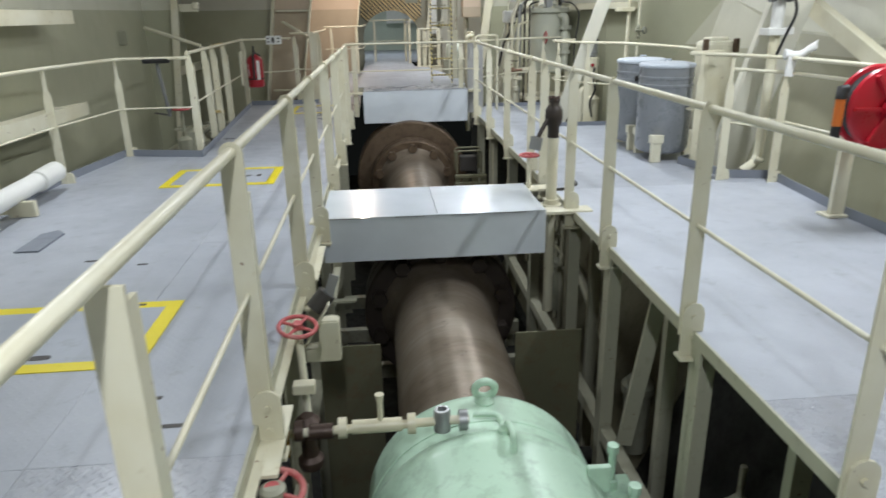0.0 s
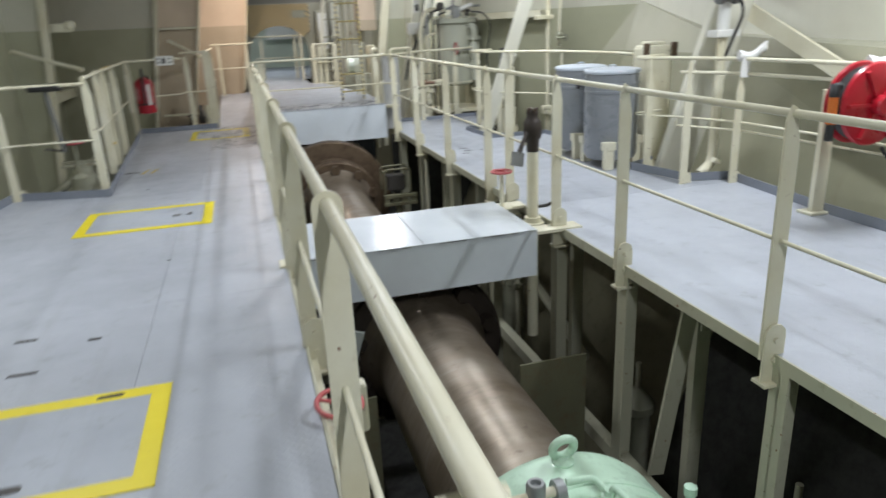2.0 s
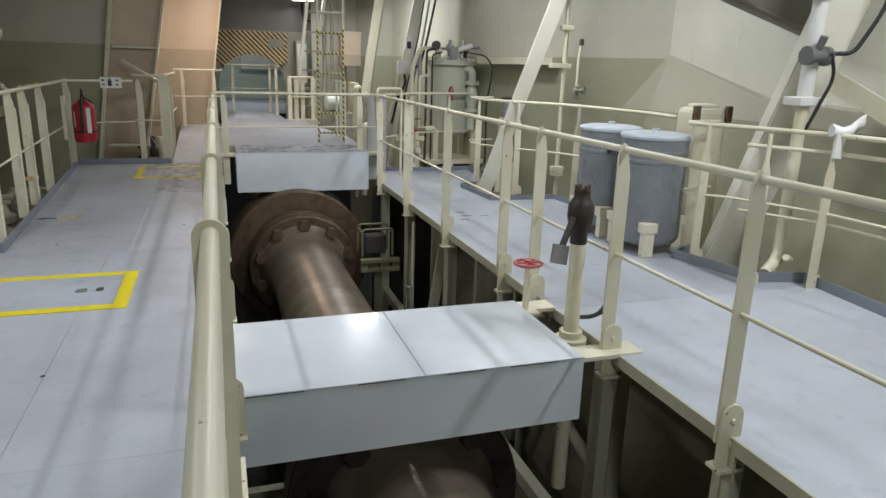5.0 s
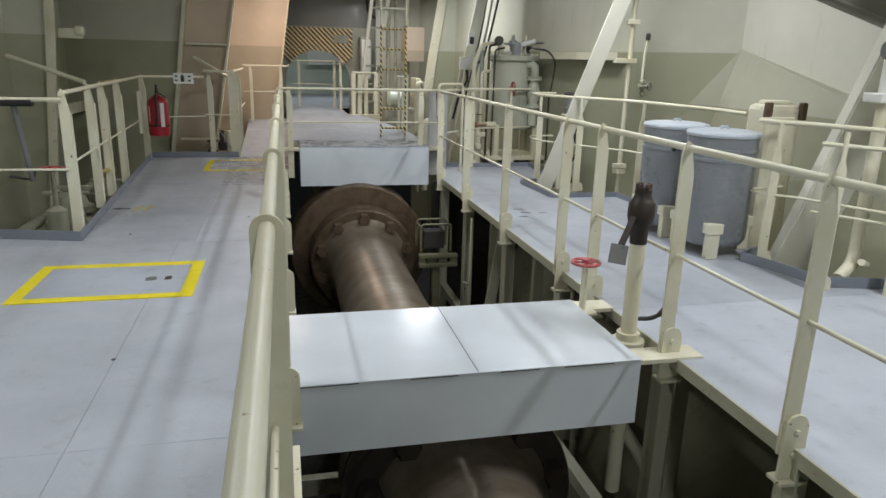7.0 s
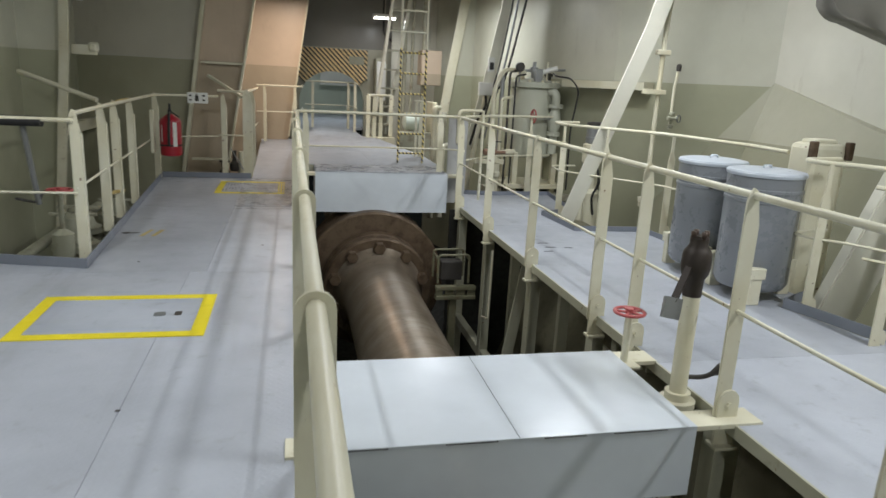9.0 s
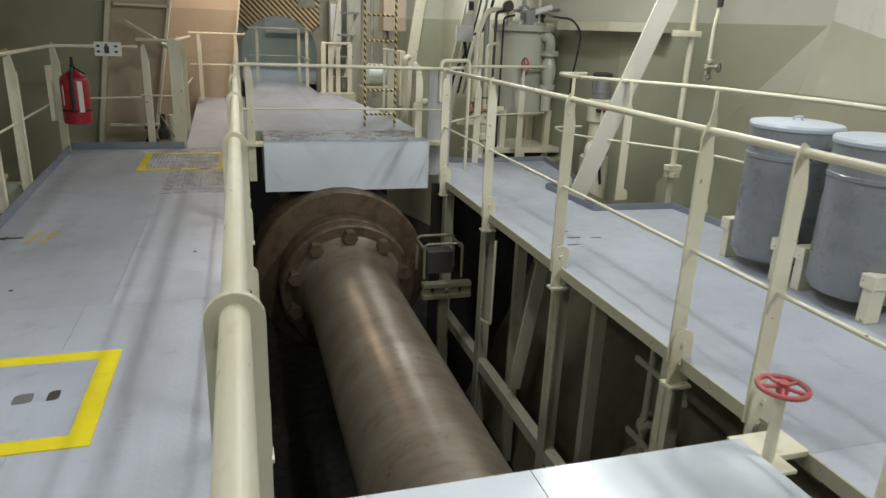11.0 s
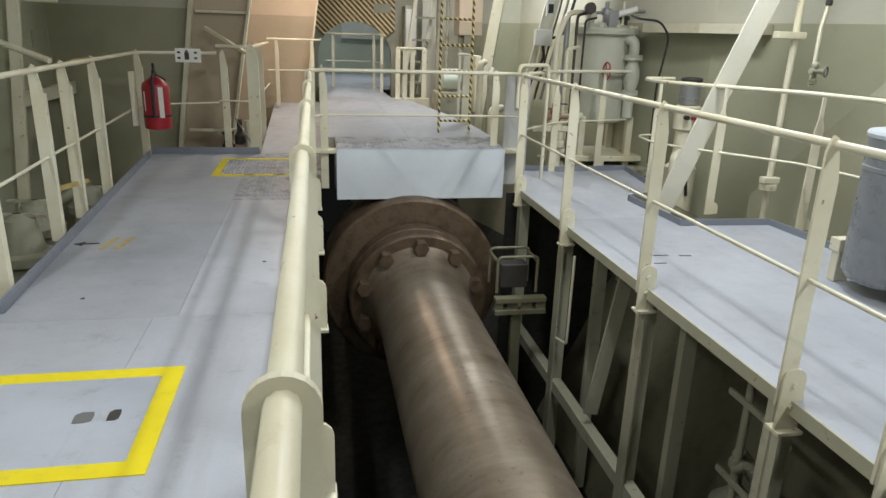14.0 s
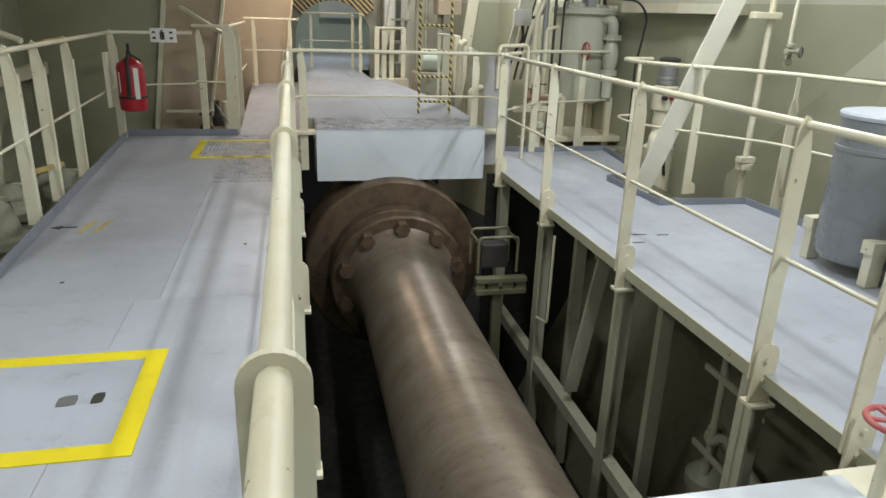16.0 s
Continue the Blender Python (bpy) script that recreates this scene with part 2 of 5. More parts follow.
# near-black: the darkness of the pit is put into the colour
BILGE_SHADE = paint("bilge paint with pit shade", (0.022, 0.022, 0.017), 0.65, dirt=(0.012, 0.011, 0.009), amount=0.7, low=0.45)
# about a third of the hull paint; the plate's dimness is in its colour
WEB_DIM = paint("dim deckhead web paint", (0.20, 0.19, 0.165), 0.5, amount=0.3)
CEIL = paint("ceiling paint", (0.34, 0.33, 0.27), 0.6)
WHITE_P = paint("white enamel", (0.78, 0.78, 0.74), 0.4, amount=0.2)
BLACK = paint("black rubber", (0.02, 0.02, 0.02), 0.55)
ORANGE = paint("orange plastic", (0.8, 0.2, 0.03), 0.4)
CLOTH = paint("white rag", (0.8, 0.8, 0.78), 0.9, wave=0.6)
HAZ = hazard("hazard board stripes", 10.5, 1.0)
HAZ_LADDER = hazard("hazard ladder stripes", 15, 1.4, light=(0.75, 0.62, 0.22))
TUBE_GLOW = glow("lamp tube", (1.0, 0.97, 0.92), 14)
TUBE_WARM = glow("warm lamp tube", (1.0, 0.85, 0.7), 14)


# ---- mesh helpers ----
def bx(bm, x0, x1, y0, y1, z0, z1, bev=0.0):
    vs = [bm.verts.new((x, y, z)) for x in (x0, x1) for y in (y0, y1) for z in (z0, z1)]
    fs = [bm.faces.new([vs[i] for i in q]) for q in ((0, 1, 3, 2), (4, 6, 7, 5), (0, 4, 5, 1), (2, 3, 7, 6), (0, 2, 6, 4), (1, 5, 7, 3))]
    if bev:
        es = list({e for f in fs for e in f.edges})
        bmesh.ops.bevel(bm, geom=es, offset=bev, segments=2, affect="EDGES", profile=0.5)
    return bm


def frame_of(d):
    d = d.normalized()
    up = Vector((0, 0, 1)) if abs(d.z) < 0.9 else Vector((0, 1, 0))
    a = d.cross(up).normalized()
    return a, a.cross(d).normalized()


def rings(bm, rows, cap=True, closed=False):
    """Skin rings of vertices one to the next."""
    vr = [[bm.verts.new(p) for p in r] for r in rows]
    n = len(vr[0])
    pairs = list(zip(vr, vr[1:])) + ([(vr[-1], vr[0])] if closed else [])
    for a, b in pairs:
        for i in range(n):
            f = bm.faces.new((a[i], a[(i + 1) % n], b[(i + 1) % n], b[i]))
            f.smooth = True
    if cap and not closed:
        for r in (vr[0], vr[-1]):
            f = bm.faces.new(r)
            for e in f.edges:
                e.smooth = False
    return bm


def tube(bm, pts, r, seg=10, closed=False):
    pts = [Vector(p) for p in pts]
    rows, n = [], len(pts)
    a = None
    for i, p in enumerate(pts):
        d = (pts[(i + 1) % n] - pts[i - 1]) if closed or 0 < i < n - 1 else (pts[1] - pts[0] if i == 0 else pts[-1] - pts[-2])
        d.normalize()
        if a is None:
            a, b = frame_of(d)
        else:
            a = (a - d * a.dot(d)).normalized()
            b = a.cross(d)
        rr = r[i] if isinstance(r, (list, tuple)) else r
        rows.append([p + rr * (a * math.cos(k) + b * math.sin(k)) for k in [2 * math.pi * j / seg for j in range(seg)]])
    return rings(bm, rows, True, closed)


def rounded(pts, rad=0.08, n=5):
    """A path with its corners rounded."""
    pts = [Vector(p) for p in pts]
    out = [pts[0]]
    for a, b, c in zip(pts, pts[1:], pts[2:]):
        u, v = (a - b), (c - b)
        k = min(rad, u.length * 0.45, v.length * 0.45)
        p, q = b + u.normalized() * k, b + v.normalized() * k
        out += [p.lerp(b, t / n).lerp(b.lerp(q, t / n), t / n) for t in range(n + 1)]
    return out + [pts[-1]]


def lathe(bm, base, profile, axis="z", seg=32):
    """Turn (radius, height) pairs round an axis through base."""
    base = Vector(base)
    ax = {"x": (Vector((0, 1, 0)), Vector((0, 0, 1)), Vector((1, 0, 0))), "y": (Vector((1, 0, 0)), Vector((0, 0, 1)), Vector((0, 1, 0))), "z": (Vector((1, 0, 0)), Vector((0, 1, 0)), Vector((0, 0, 1)))}[axis]
    rows = [[base + ax[2] * h + r * (ax[0] * math.cos(k) + ax[1] * math.sin(k)) for k in [2 * math.pi * j / seg for j in range(seg)]] for r, h in profile]
    rings(bm, rows)
    bm.edges.ensure_lookup_table()
    bm.normal_update()
    for e in bm.edges:
        if len(e.link_faces) == 2 and e.calc_face_angle(0) > 0.6:
            e.smooth = False
    return bm


def ring(bm, c, normal, big, small, seg=28, side=8):
    c, nrm = Vector(c), Vector(normal).normalized()
    a, b = frame_of(nrm)
    return tube(bm, [c + big * (a * math.cos(k) + b * math.sin(k)) for k in [2 * math.pi * j / seg for j in range(seg)]], small, side, True)


def prism(bm, poly, axis, lo, hi):
    """Extrude a polygon: axis 'z' takes (x, y), 'y' takes (x, z), 'x' takes (y, z)."""
    put = {"z": lambda p, h: (p[0], p[1], h), "y": lambda p, h: (p[0], h, p[1]), "x": lambda p, h: (h, p[0], p[1])}[axis]
    a, b = [bm.verts.new(put(p, lo)) for p in poly], [bm.verts.new(put(p, hi)) for p in poly]
    bm.faces.new(a)
    bm.faces.new(list(reversed(b)))
    for i in range(len(poly)):
        j = (i + 1) % len(poly)
        bm.faces.new((a[i], b[i], b[j], a[j]))
    return bm


def bar(bm, p, q, w, h):
    """A rectangular bar from p to q."""
    p, q = Vector(p), Vector(q)
    a, b = frame_of(q - p)
    rows = [[c + a * sx * w / 2 + b * sy * h / 2 for sx, sy in ((-1, -1), (1, -1), (1, 1), (-1, 1))] for c in (p, q)]
    va, vb = [[bm.verts.new(v) for v in r] for r in rows]
    bm.faces.new(va), bm.faces.new(vb)
    for i in range(4):
        bm.faces.new((va[i], va[(i + 1) % 4], vb[(i + 1) % 4], vb[i]))
    return bm


ORIGIN = {}


def finish(bm, name):
    bmesh.ops.recalc_face_normals(bm, faces=bm.faces)
    me = bpy.data.meshes.new(name)
    bm.to_mesh(me)
    bm.free()
    return me


def thing(name, base, label, category, group="", kind=""):
    """An Empty at the base of a thing."""
    ob = new(name)
    ob.location = base
    ob.empty_display_size = 0.1
    ORIGIN[ob] = Vector(base)
    return tagged(ob, label, category, group, kind)


def part(name, bm, material, parent, label=""):
    at = ORIGIN[parent]
    bm.transform(Matrix.Translation(-at))
    me = finish(bm, name)
    me.materials.append(material)
    ob = new(name, me)
    ob.parent = parent
    ORIGIN[ob] = at
    return tagged(ob, label)


def single(name, bm, material, label, category, kind="", base=(0, 0, 0), group=""):
    """A thing of one mesh."""
    bm.transform(Matrix.Translation(-Vector(base)))
    me = finish(bm, name)
    me.materials.append(material)
    ob = new(name, me)
    ob.location = base
    ORIGIN[ob] = Vector(base)
    return tagged(ob, label, category, group, kind)


def again(ob, offset):
    """A further part on the same mesh, set off from the first."""
    o = ob.copy()
    scene.collection.objects.link(o)
    o.location = Vector(ob.location) + Vector(offset)
    return o


def B():
    return bmesh.new()

# ---- structure: hull, bulkheads, ceiling, bilge ----
AX, AZ = 0.395, -0.85          # shaft line
GAP_L, GAP_R = -0.50, 1.375    # edges of the shaft pit
UP = 0.36                     # level of the upper deck

single("wall_left", prism(B(), [(-3.55, -3), (-3.45, 8), (-3.3, 12.5), (-2.7, 16.7), (-2.95, 16.9), (-3.6, 12.6), (-3.75, 8), (-3.85, -3)], "z", -2.6, 4.2), WALL,
       "two-tone cream and green-grey painted steel hull side", "wall", "structure")
single("wall_back", bx(B(), -3.85, 5.2, -3.2, -3.0, -2.6, 4.2), WALL, "plain painted steel bulkhead", "wall", "structure")
single("ceiling", bx(B(), -3.9, 5.3, -3.2, 17.0, 4.2, 4.35), CEIL, "dim painted steel deckhead", "ceiling", "structure")

# far bulkhead with an arched recess
AXC, ARX, ATOP = 0.29, 0.645, 1.47
arch = [(AXC + ARX * math.cos(a), ATOP - ARX * 0.9 + ARX * 0.9 * math.sin(a)) for a in [math.pi * i / 16 for i in range(17)]]
bm = B()
bx(bm, -2.9, AXC - ARX, 16.5, 16.65, -0.4, 4.2)
bx(bm, AXC + ARX, 3.6, 16.5, 16.65, -0.4, 4.2)
bx(bm, AXC - ARX, AXC + ARX, 16.5, 16.65, ATOP, 4.2)
half = len(arch) // 2
prism(bm, [(AXC + ARX, ATOP)] + arch[:half + 1], "y", 16.5, 16.65)
prism(bm, [(AXC - ARX, ATOP)] + list(reversed(arch[half:])), "y", 16.5, 16.65)
single("wall_far", bm, BULKHEAD, "painted steel bulkhead with an arched opening", "wall", "structure")
bm = B()
bx(bm, -1.3, 2.1, 21.5, 21.6, 0.1, 2.7)
bx(bm, -1.4, -1.3, 16.66, 21.6, 0.1, 2.7)
bx(bm, 2.1, 2.2, 16.66, 21.6, 0.1, 2.7)
bx(bm, -1.4, 2.2, 16.66, 21.6, 2.7, 2.8)
single("wall_recess", bm, MINT_PALE, "pale green painted space behind the arch", "wall", "structure")
single("floor_recess", bx(B(), -1.3, 2.1, 16.605, 21.5, UP - 0.05, UP - 0.002), DECK_SMOOTH, "blue-grey deck behind the arch", "deck", "structure")
single("white_panel", bx(B(), 0.24, 1.36, 21.2, 21.24, 1.13, 1.91, 0.01), WHITE_P, "white painted metal panel hanging in the recess", "panel", base=(AXC, 21.2, 1.13))

# pale sheet added so the bulkhead's lamp-lit right part reads bright
single("wall_far_right", bx(B(), 1.45, 2.45, 16.28, 16.30, -0.4, 4.2), WALL_PALE, "pale sheet added before the lamp-lit right part of the far bulkhead", "wall", "structure")

# right hull: aft plate, pale upper side, sloping lower side
K = (4.22, 8.45, 1.54)
bm = B()
prism(bm, [(4.25, 8.45), (3.35, 10.2), (2.75, 13.0), (2.3, 16.7), (2.6, 16.8), (3.0, 13.1), (3.6, 10.3), (4.5, 8.6)], "z", -2.6, 4.2)
single("wall_aft_side", bm, WALL, "two-tone painted steel hull plating", "wall", "structure")
bm = B()
prism(bm, [(4.25, 8.45), (4.5, 8.6), (5.1, -3), (4.85, -3)], "z", 1.0, 4.2)
single("wall_right", bm, WALL_PALE, "pale cream painted upper hull side", "wall", "structure")
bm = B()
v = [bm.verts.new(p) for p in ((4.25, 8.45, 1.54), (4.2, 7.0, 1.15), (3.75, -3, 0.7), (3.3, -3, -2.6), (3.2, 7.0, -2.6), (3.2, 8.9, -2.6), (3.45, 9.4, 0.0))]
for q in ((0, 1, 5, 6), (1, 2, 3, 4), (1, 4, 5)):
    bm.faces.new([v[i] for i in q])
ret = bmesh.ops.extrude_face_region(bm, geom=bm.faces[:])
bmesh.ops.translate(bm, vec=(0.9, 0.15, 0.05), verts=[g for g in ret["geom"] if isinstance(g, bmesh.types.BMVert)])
single("wall_hopper", bm, WALL_LOW, "green-grey painted sloping hull plating, shade put into its lower tone", "wall", "structure")

# bilge under the decks, its near-black colour holding the pit's shade
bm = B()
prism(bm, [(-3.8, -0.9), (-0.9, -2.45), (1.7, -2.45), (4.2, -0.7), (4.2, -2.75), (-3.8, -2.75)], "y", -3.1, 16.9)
single("floor_bilge", bm, BILGE_SHADE, "sloping bilge plating with the pit's shade put into its colour", "floor", "structure")

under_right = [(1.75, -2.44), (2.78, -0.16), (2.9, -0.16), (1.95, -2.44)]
single("wall_under_right", prism(B(), under_right, "y", 4.4, 9.9), SLOPE, "stained green-grey sloping plating, under-deck shade put into its colour", "wall", "structure")
# near length painted near-black for the shade there
single("wall_under_right_near", prism(B(), under_right, "y", -2.9, 4.39), BILGE_SHADE, "sloping plating under the deck, shade put into its dark colour", "wall", "structure")

# plate added to close off the black space under the deck
single("wall_under_aft", bx(B(), 1.3, 3.15, 9.9, 9.92, -2.44, -0.07), BILGE_SHADE, "added dark plate standing for the shade under the deck", "wall", "structure")

# ---- decks ----
left_outline = [(-3.0, -2.9), (GAP_L, -2.9), (GAP_L, 10.46), (-0.36, 10.46), (-0.36, 11.6), (-2.15, 11.6), (-1.9, 7.25), (-2.75, 7.45), (-2.9, 6.2), (-3.0, 3.0)]
right_outline = [(GAP_R, -2.9), (3.2, -2.9), (3.18, 4.25), (3.3, 5.38), (2.92, 5.46), (2.76, 6.1), (3.1, 6.25), (3.02, 7.75), (2.98, 8.45), (2.25, 8.46),
                 (2.2, 9.28), (2.63, 9.42), (2.8, 10.62), (2.03, 10.56), (1.6, 10.64), (GAP_R, 9.8)]


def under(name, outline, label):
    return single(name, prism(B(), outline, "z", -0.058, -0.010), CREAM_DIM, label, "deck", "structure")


under("floor_left", left_outline, "raised walkway of blue-grey painted chequered plates")
under("floor_right", right_outline, "raised walkway of blue-grey painted steel plates")


def cut(poly, axis, lo, hi):
    """Clip a polygon to a band of x or y."""
    for sgn, lim in ((1, lo), (-1, hi)):
        out = []
        for p, q in zip(poly, poly[1:] + poly[:1]):
            a, b = sgn * (p[axis] - lim), sgn * (q[axis] - lim)
            if a >= 0:
                out.append(p)
            if (a > 0) != (b > 0) and a != b:
                t = a / (a - b)
                out.append((p[0] + t * (q[0] - p[0]), p[1] + t * (q[1] - p[1])))
        poly = out
        if len(poly) < 3:
            return []
    return poly


def plates(floor, outline, xs, ys, z0, z1, material):
    """Deck plates with narrow joints, laid on the deck frame."""
    parent = bpy.data.objects[floor]
    for y0, y1 in zip(ys, ys[1:]):
        for x0, x1 in zip(xs, xs[1:]):
            p = cut(cut(outline, 0, x0 + 0.001, x1 - 0.001), 1, y0 + 0.001, y1 - 0.001)
            if len(p) >= 3:
                part("deck_plate", prism(B(), p, "z", z0, z1), material(x0, y0), parent)


plates("floor_left", left_outline, [-3.1, -1.21, -0.3], [-2.9, -0.6, 1.97, 4.3, 7.13], -0.009, 0.0, lambda x, y: TREAD if x > -1.3 and y < 1.9 else DECK)
plates("floor_left", left_outline, [-3.1, -1.10, -0.3], [7.13, 9.45, 11.62], -0.009, 0.0, lambda x, y: TREAD if x > -1.3 and y > 9 else DECK)
plates("floor_right", right_outline, [GAP_R, 3.4], [-2.9, 2.08, 5.3, 8.7, 10.9], -0.009, 0.0, lambda x, y: TREAD if y < 2.0 else DECK)

# raised treads of the chequered plate by the aft hatch
bm = B()
for i in range(24):
    x = -1.31 + i * 0.0345
    for y0, y1 in ((9.6, 10.39), (10.49, 11.22)):
        if y0 > 10 or x > -1.02:
            bx(bm, x - 0.007, x + 0.007, y0, y1, 0.0002, 0.006)
tagged(part("tread_ribs", bm, TREAD, bpy.data.objects["floor_left"]), kind="stuff")

# upper deck over the shaft, aft
up_outline = [(-0.34, 10.45), (1.28, 10.45), (1.28, 11.6), (0.95, 14.2), (0.72, 14.5), (0.68, 16.6), (-0.34, 16.6)]
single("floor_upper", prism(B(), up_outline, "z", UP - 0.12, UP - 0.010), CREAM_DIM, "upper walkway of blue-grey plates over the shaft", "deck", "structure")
plates("floor_upper", up_outline, [-0.35, 0.45, 1.3], [10.45, 12.0, 14.2, 16.65], UP - 0.009, UP, lambda x, y: DECK_SMOOTH)
single("floor_ramp", prism(B(), [(11.605, 0.002), (14.9, 0.24), (14.9, 0.14), (11.605, -0.09)], "x", -1.03, -0.36), DECK, "gently sloping blue-grey chequered walkway", "ramp", "structure")

# toe plates along outer edges
def toe(name, pts, z, h=0.07):
    bm = B()
    for p, q in zip(pts, pts[1:]):
        bar(bm, (p[0], p[1], z + h / 2), (q[0], q[1], z + h / 2), 0.01, h)
    return single(name, bm, TOE, "blue-grey painted toe plate along the deck edge", "trim", "structure")


toe("trim_left", [(-2.99, 3.0), (-2.89, 6.2), (-2.74, 7.44), (-1.9, 7.24), (-2.14, 11.59), (-1.04, 11.59)], 0.001)
toe("trim_right", [(1.6, 10.62), (2.03, 10.54), (2.78, 10.6), (2.62, 9.42), (2.2, 9.27), (2.25, 8.47), (2.97, 8.44), (3.01, 7.75)], 0.001, 0.05)
toe("trim_right_near", [(3.09, 6.25), (2.77, 6.09), (2.93, 5.47), (3.29, 5.38), (3.17, 4.25), (3.19, -1.0)], 0.001)

# edge angles along the pit
def edge(name, x, y0, y1):
    bm = B()
    bx(bm, x - 0.006, x + 0.006, y0, y1, -0.058, 0.004)
    return single(name, bm, OLIVE, "cream painted angle bar along the deck edge", "trim", "structure")


edge("trim_pit_left", GAP_L + 0.008, 0.9, 10.7)
single("floor_crossing", bx(B(), GAP_L + 0.003, GAP_R - 0.003, -2.9, 0.85, -0.10, -0.002), DECK, "blue-grey plated crossing over the shaft pit", "deck", "structure")
bm = B()
bx(bm, GAP_L - 0.02, -0.452, 0.9, 10.7, -0.072, -0.0585)
bx(bm, -0.47, -0.395, 1.93, 2.36, -0.074, -0.0605)
bx(bm, -0.47, -0.41, 3.7, 4.3, -0.074, -0.0605)
single("trim_ledge_left", bm, CREAM, "narrow cream painted ledge along the pit edge", "trim", "structure")
edge("trim_pit_right", GAP_R - 0.008, 0.9, 9.8)

# ---- pit supports ----
def columns(name, x, ys, side, label):
    t = thing(name, (x, ys[0], -2.45), label, "column")
    first = None
    for y in ys:
        if first is None:
            bm = B()
            bx(bm, x - 0.05, x + 0.05, y - 0.006, y + 0.006, -2.45, -0.06)
            bx(bm, x - 0.05, x - 0.038, y - 0.05, y + 0.05, -2.45, -0.06)
            first = part("column_post", bm, OLIVE, t)
            y_first = y
        else:
            again(first, (0, y - y_first, 0))
    bm = B()
    bx(bm, x - 0.04, x + 0.04, ys[0], ys[-1], -1.30, -1.29)
    bx(bm, x - 0.04, x - 0.03, ys[0], ys[-1], -1.38, -1.30)
    part("stringer", bm, OLIVE, t)
    return t


columns("deck_support", 1.415, [1.53, 2.62, 3.86, 4.78, 6.1, 7.28, 8.6, 9.7], 1, "olive-cream painted steel columns with a stringer under the deck")
columns("deck_support", -0.58, [0.6, 2.1, 3.47, 4.7, 5.95, 7.2, 8.5, 9.7], -1, "olive-cream painted steel columns with a stringer under the deck")

# ---- railings ----
def post_mesh(x, y, z0, z1, w=0.08, round_top=False, necked=False):
    """Flat-bar stanchion with a round or clipped top and a folded edge."""
    bm = B()
    h = w / 2
    if round_top:
        cap = [(x + h * math.cos(a), z1 - h + h * math.sin(a)) for a in [math.pi * i / 10 for i in range(11)]]
    else:
        cap = [(x + h, z1 - 0.16), (x + h * 0.5, z1 - 0.06), (x + h * 0.15, z1 - 0.01), (x - h * 0.35, z1), (x - h * 0.8, z1 - 0.03), (x - h, z1 - 0.06)]
    if necked:
        cap = [(x + h, z1 - 0.27), (x + h * 0.35, z1 - 0.21), (x + h * 0.35, z1 - 0.035), (x - h * 0.45, z1 - 0.035), (x - h * 0.5, z1 - 0.20), (x - h, z1 - 0.29)]
    prism(bm, [(x - h, z0), (x + h, z0)] + cap, "y", y - 0.006, y + 0.006)
    if necked:
        return bm
    bx(bm, x + h - 0.010, x + h, y + 0.006, y + 0.045, z0, z1 - 0.17)
    return bm


def lug_mesh(x, y, z):
    bm = B()
    x += 0.022
    pts = [(x - 0.05, z - 0.12), (x + 0.05, z - 0.12), (x + 0.05, z + 0.09)] + [(x + 0.05 * math.cos(a), z + 0.09 + 0.05 * math.sin(a)) for a in [math.pi * i / 6 for i in range(1, 6)]] + [(x - 0.05, z + 0.09)]
    prism(bm, pts, "y", y - 0.019, y - 0.0075)
    bx(bm, x - 0.055, x + 0.055, y - 0.05, y + 0.03, z - 0.135, z - 0.121)
    for dz in (-0.02, 0.07):
        lathe(bm, (x, y - 0.019, z + dz), [(0.013, -0.011), (0.013, 0.0)], "y", 6)
    return bm


def railing(label, path, posts, z=0.0, top=1.0, mid=0.5, r=0.0165, lugs=True, group="railings", w=0.07, round_top=False, hooked=False):
    """Top pipe, middle rod and flat-bar posts."""
    t = thing("railing", (path[0][0], path[0][1], z), label, "railing", group)
    part("top_rail", tube(B(), rounded([(x, y, z + top) for x, y in path], 0.15), r, 10), CREAM, t)
    if mid:
        part("mid_rail", tube(B(), rounded([(x, y, z + mid) for x, y in path], 0.12), 0.0095, 8), CREAM, t)
    for x, y in posts:
        p = part("post", post_mesh(x, y, z - 0.02 if lugs else z, z + top + 0.032, w, round_top, hooked), CREAM, t)
        if hooked:
            bm = prism(B(), [(x + 0.005, z), (x + 0.085, z), (x + 0.085, z + 0.055), (x + 0.072, z + 0.085), (x + 0.05, z + 0.095), (x + 0.005, z + 0.095)], "y", y + 0.0065, y + 0.03)
            part("foot", bm, CREAM, p)
        if lugs:
            part("lug", lug_mesh(x, y, z), CREAM, p)
    return t


lr = railing("cream painted steel railing on round-topped posts beside the shaft pit", [(-0.47, 0.1), (-0.47, 9.75)], [(-0.47, y) for y in (2.15, 3.47, 4.57, 5.9, 7.2, 8.45, 9.65)], w=0.075, round_top=True, top=0.985, r=0.0185)
for y in (0.15, 1.1):
    bm = bx(B(), -0.505, -0.435, y - 0.006, y + 0.006, -0.02, 0.962)
    bx(bm, -0.447, -0.435, y + 0.006, y + 0.05, -0.02, 0.93)
    p = part("post", bm, CREAM, lr)
    part("lug", lug_mesh(-0.47, y, 0.0), CREAM, p)
railing("cream painted steel railing on clipped flat-bar posts beside the shaft pit", [(1.338, -1.2), (1.338, 9.75)], [(1.338, y) for y in (-0.2, 1.55, 2.68, 3.86, 4.70, 5.55, 6.04, 7.25, 8.5, 9.69)], top=0.998)
railing("cream railing with peeling paint beside the lagged pipe", [(-2.95, 3.2), (-2.86, 6.2), (-2.7, 7.42), (-1.97, 7.4)], [(-2.93, 4.2), (-2.9, 5.2), (-2.86, 6.2), (-2.7, 7.42)], lugs=False, hooked=True)
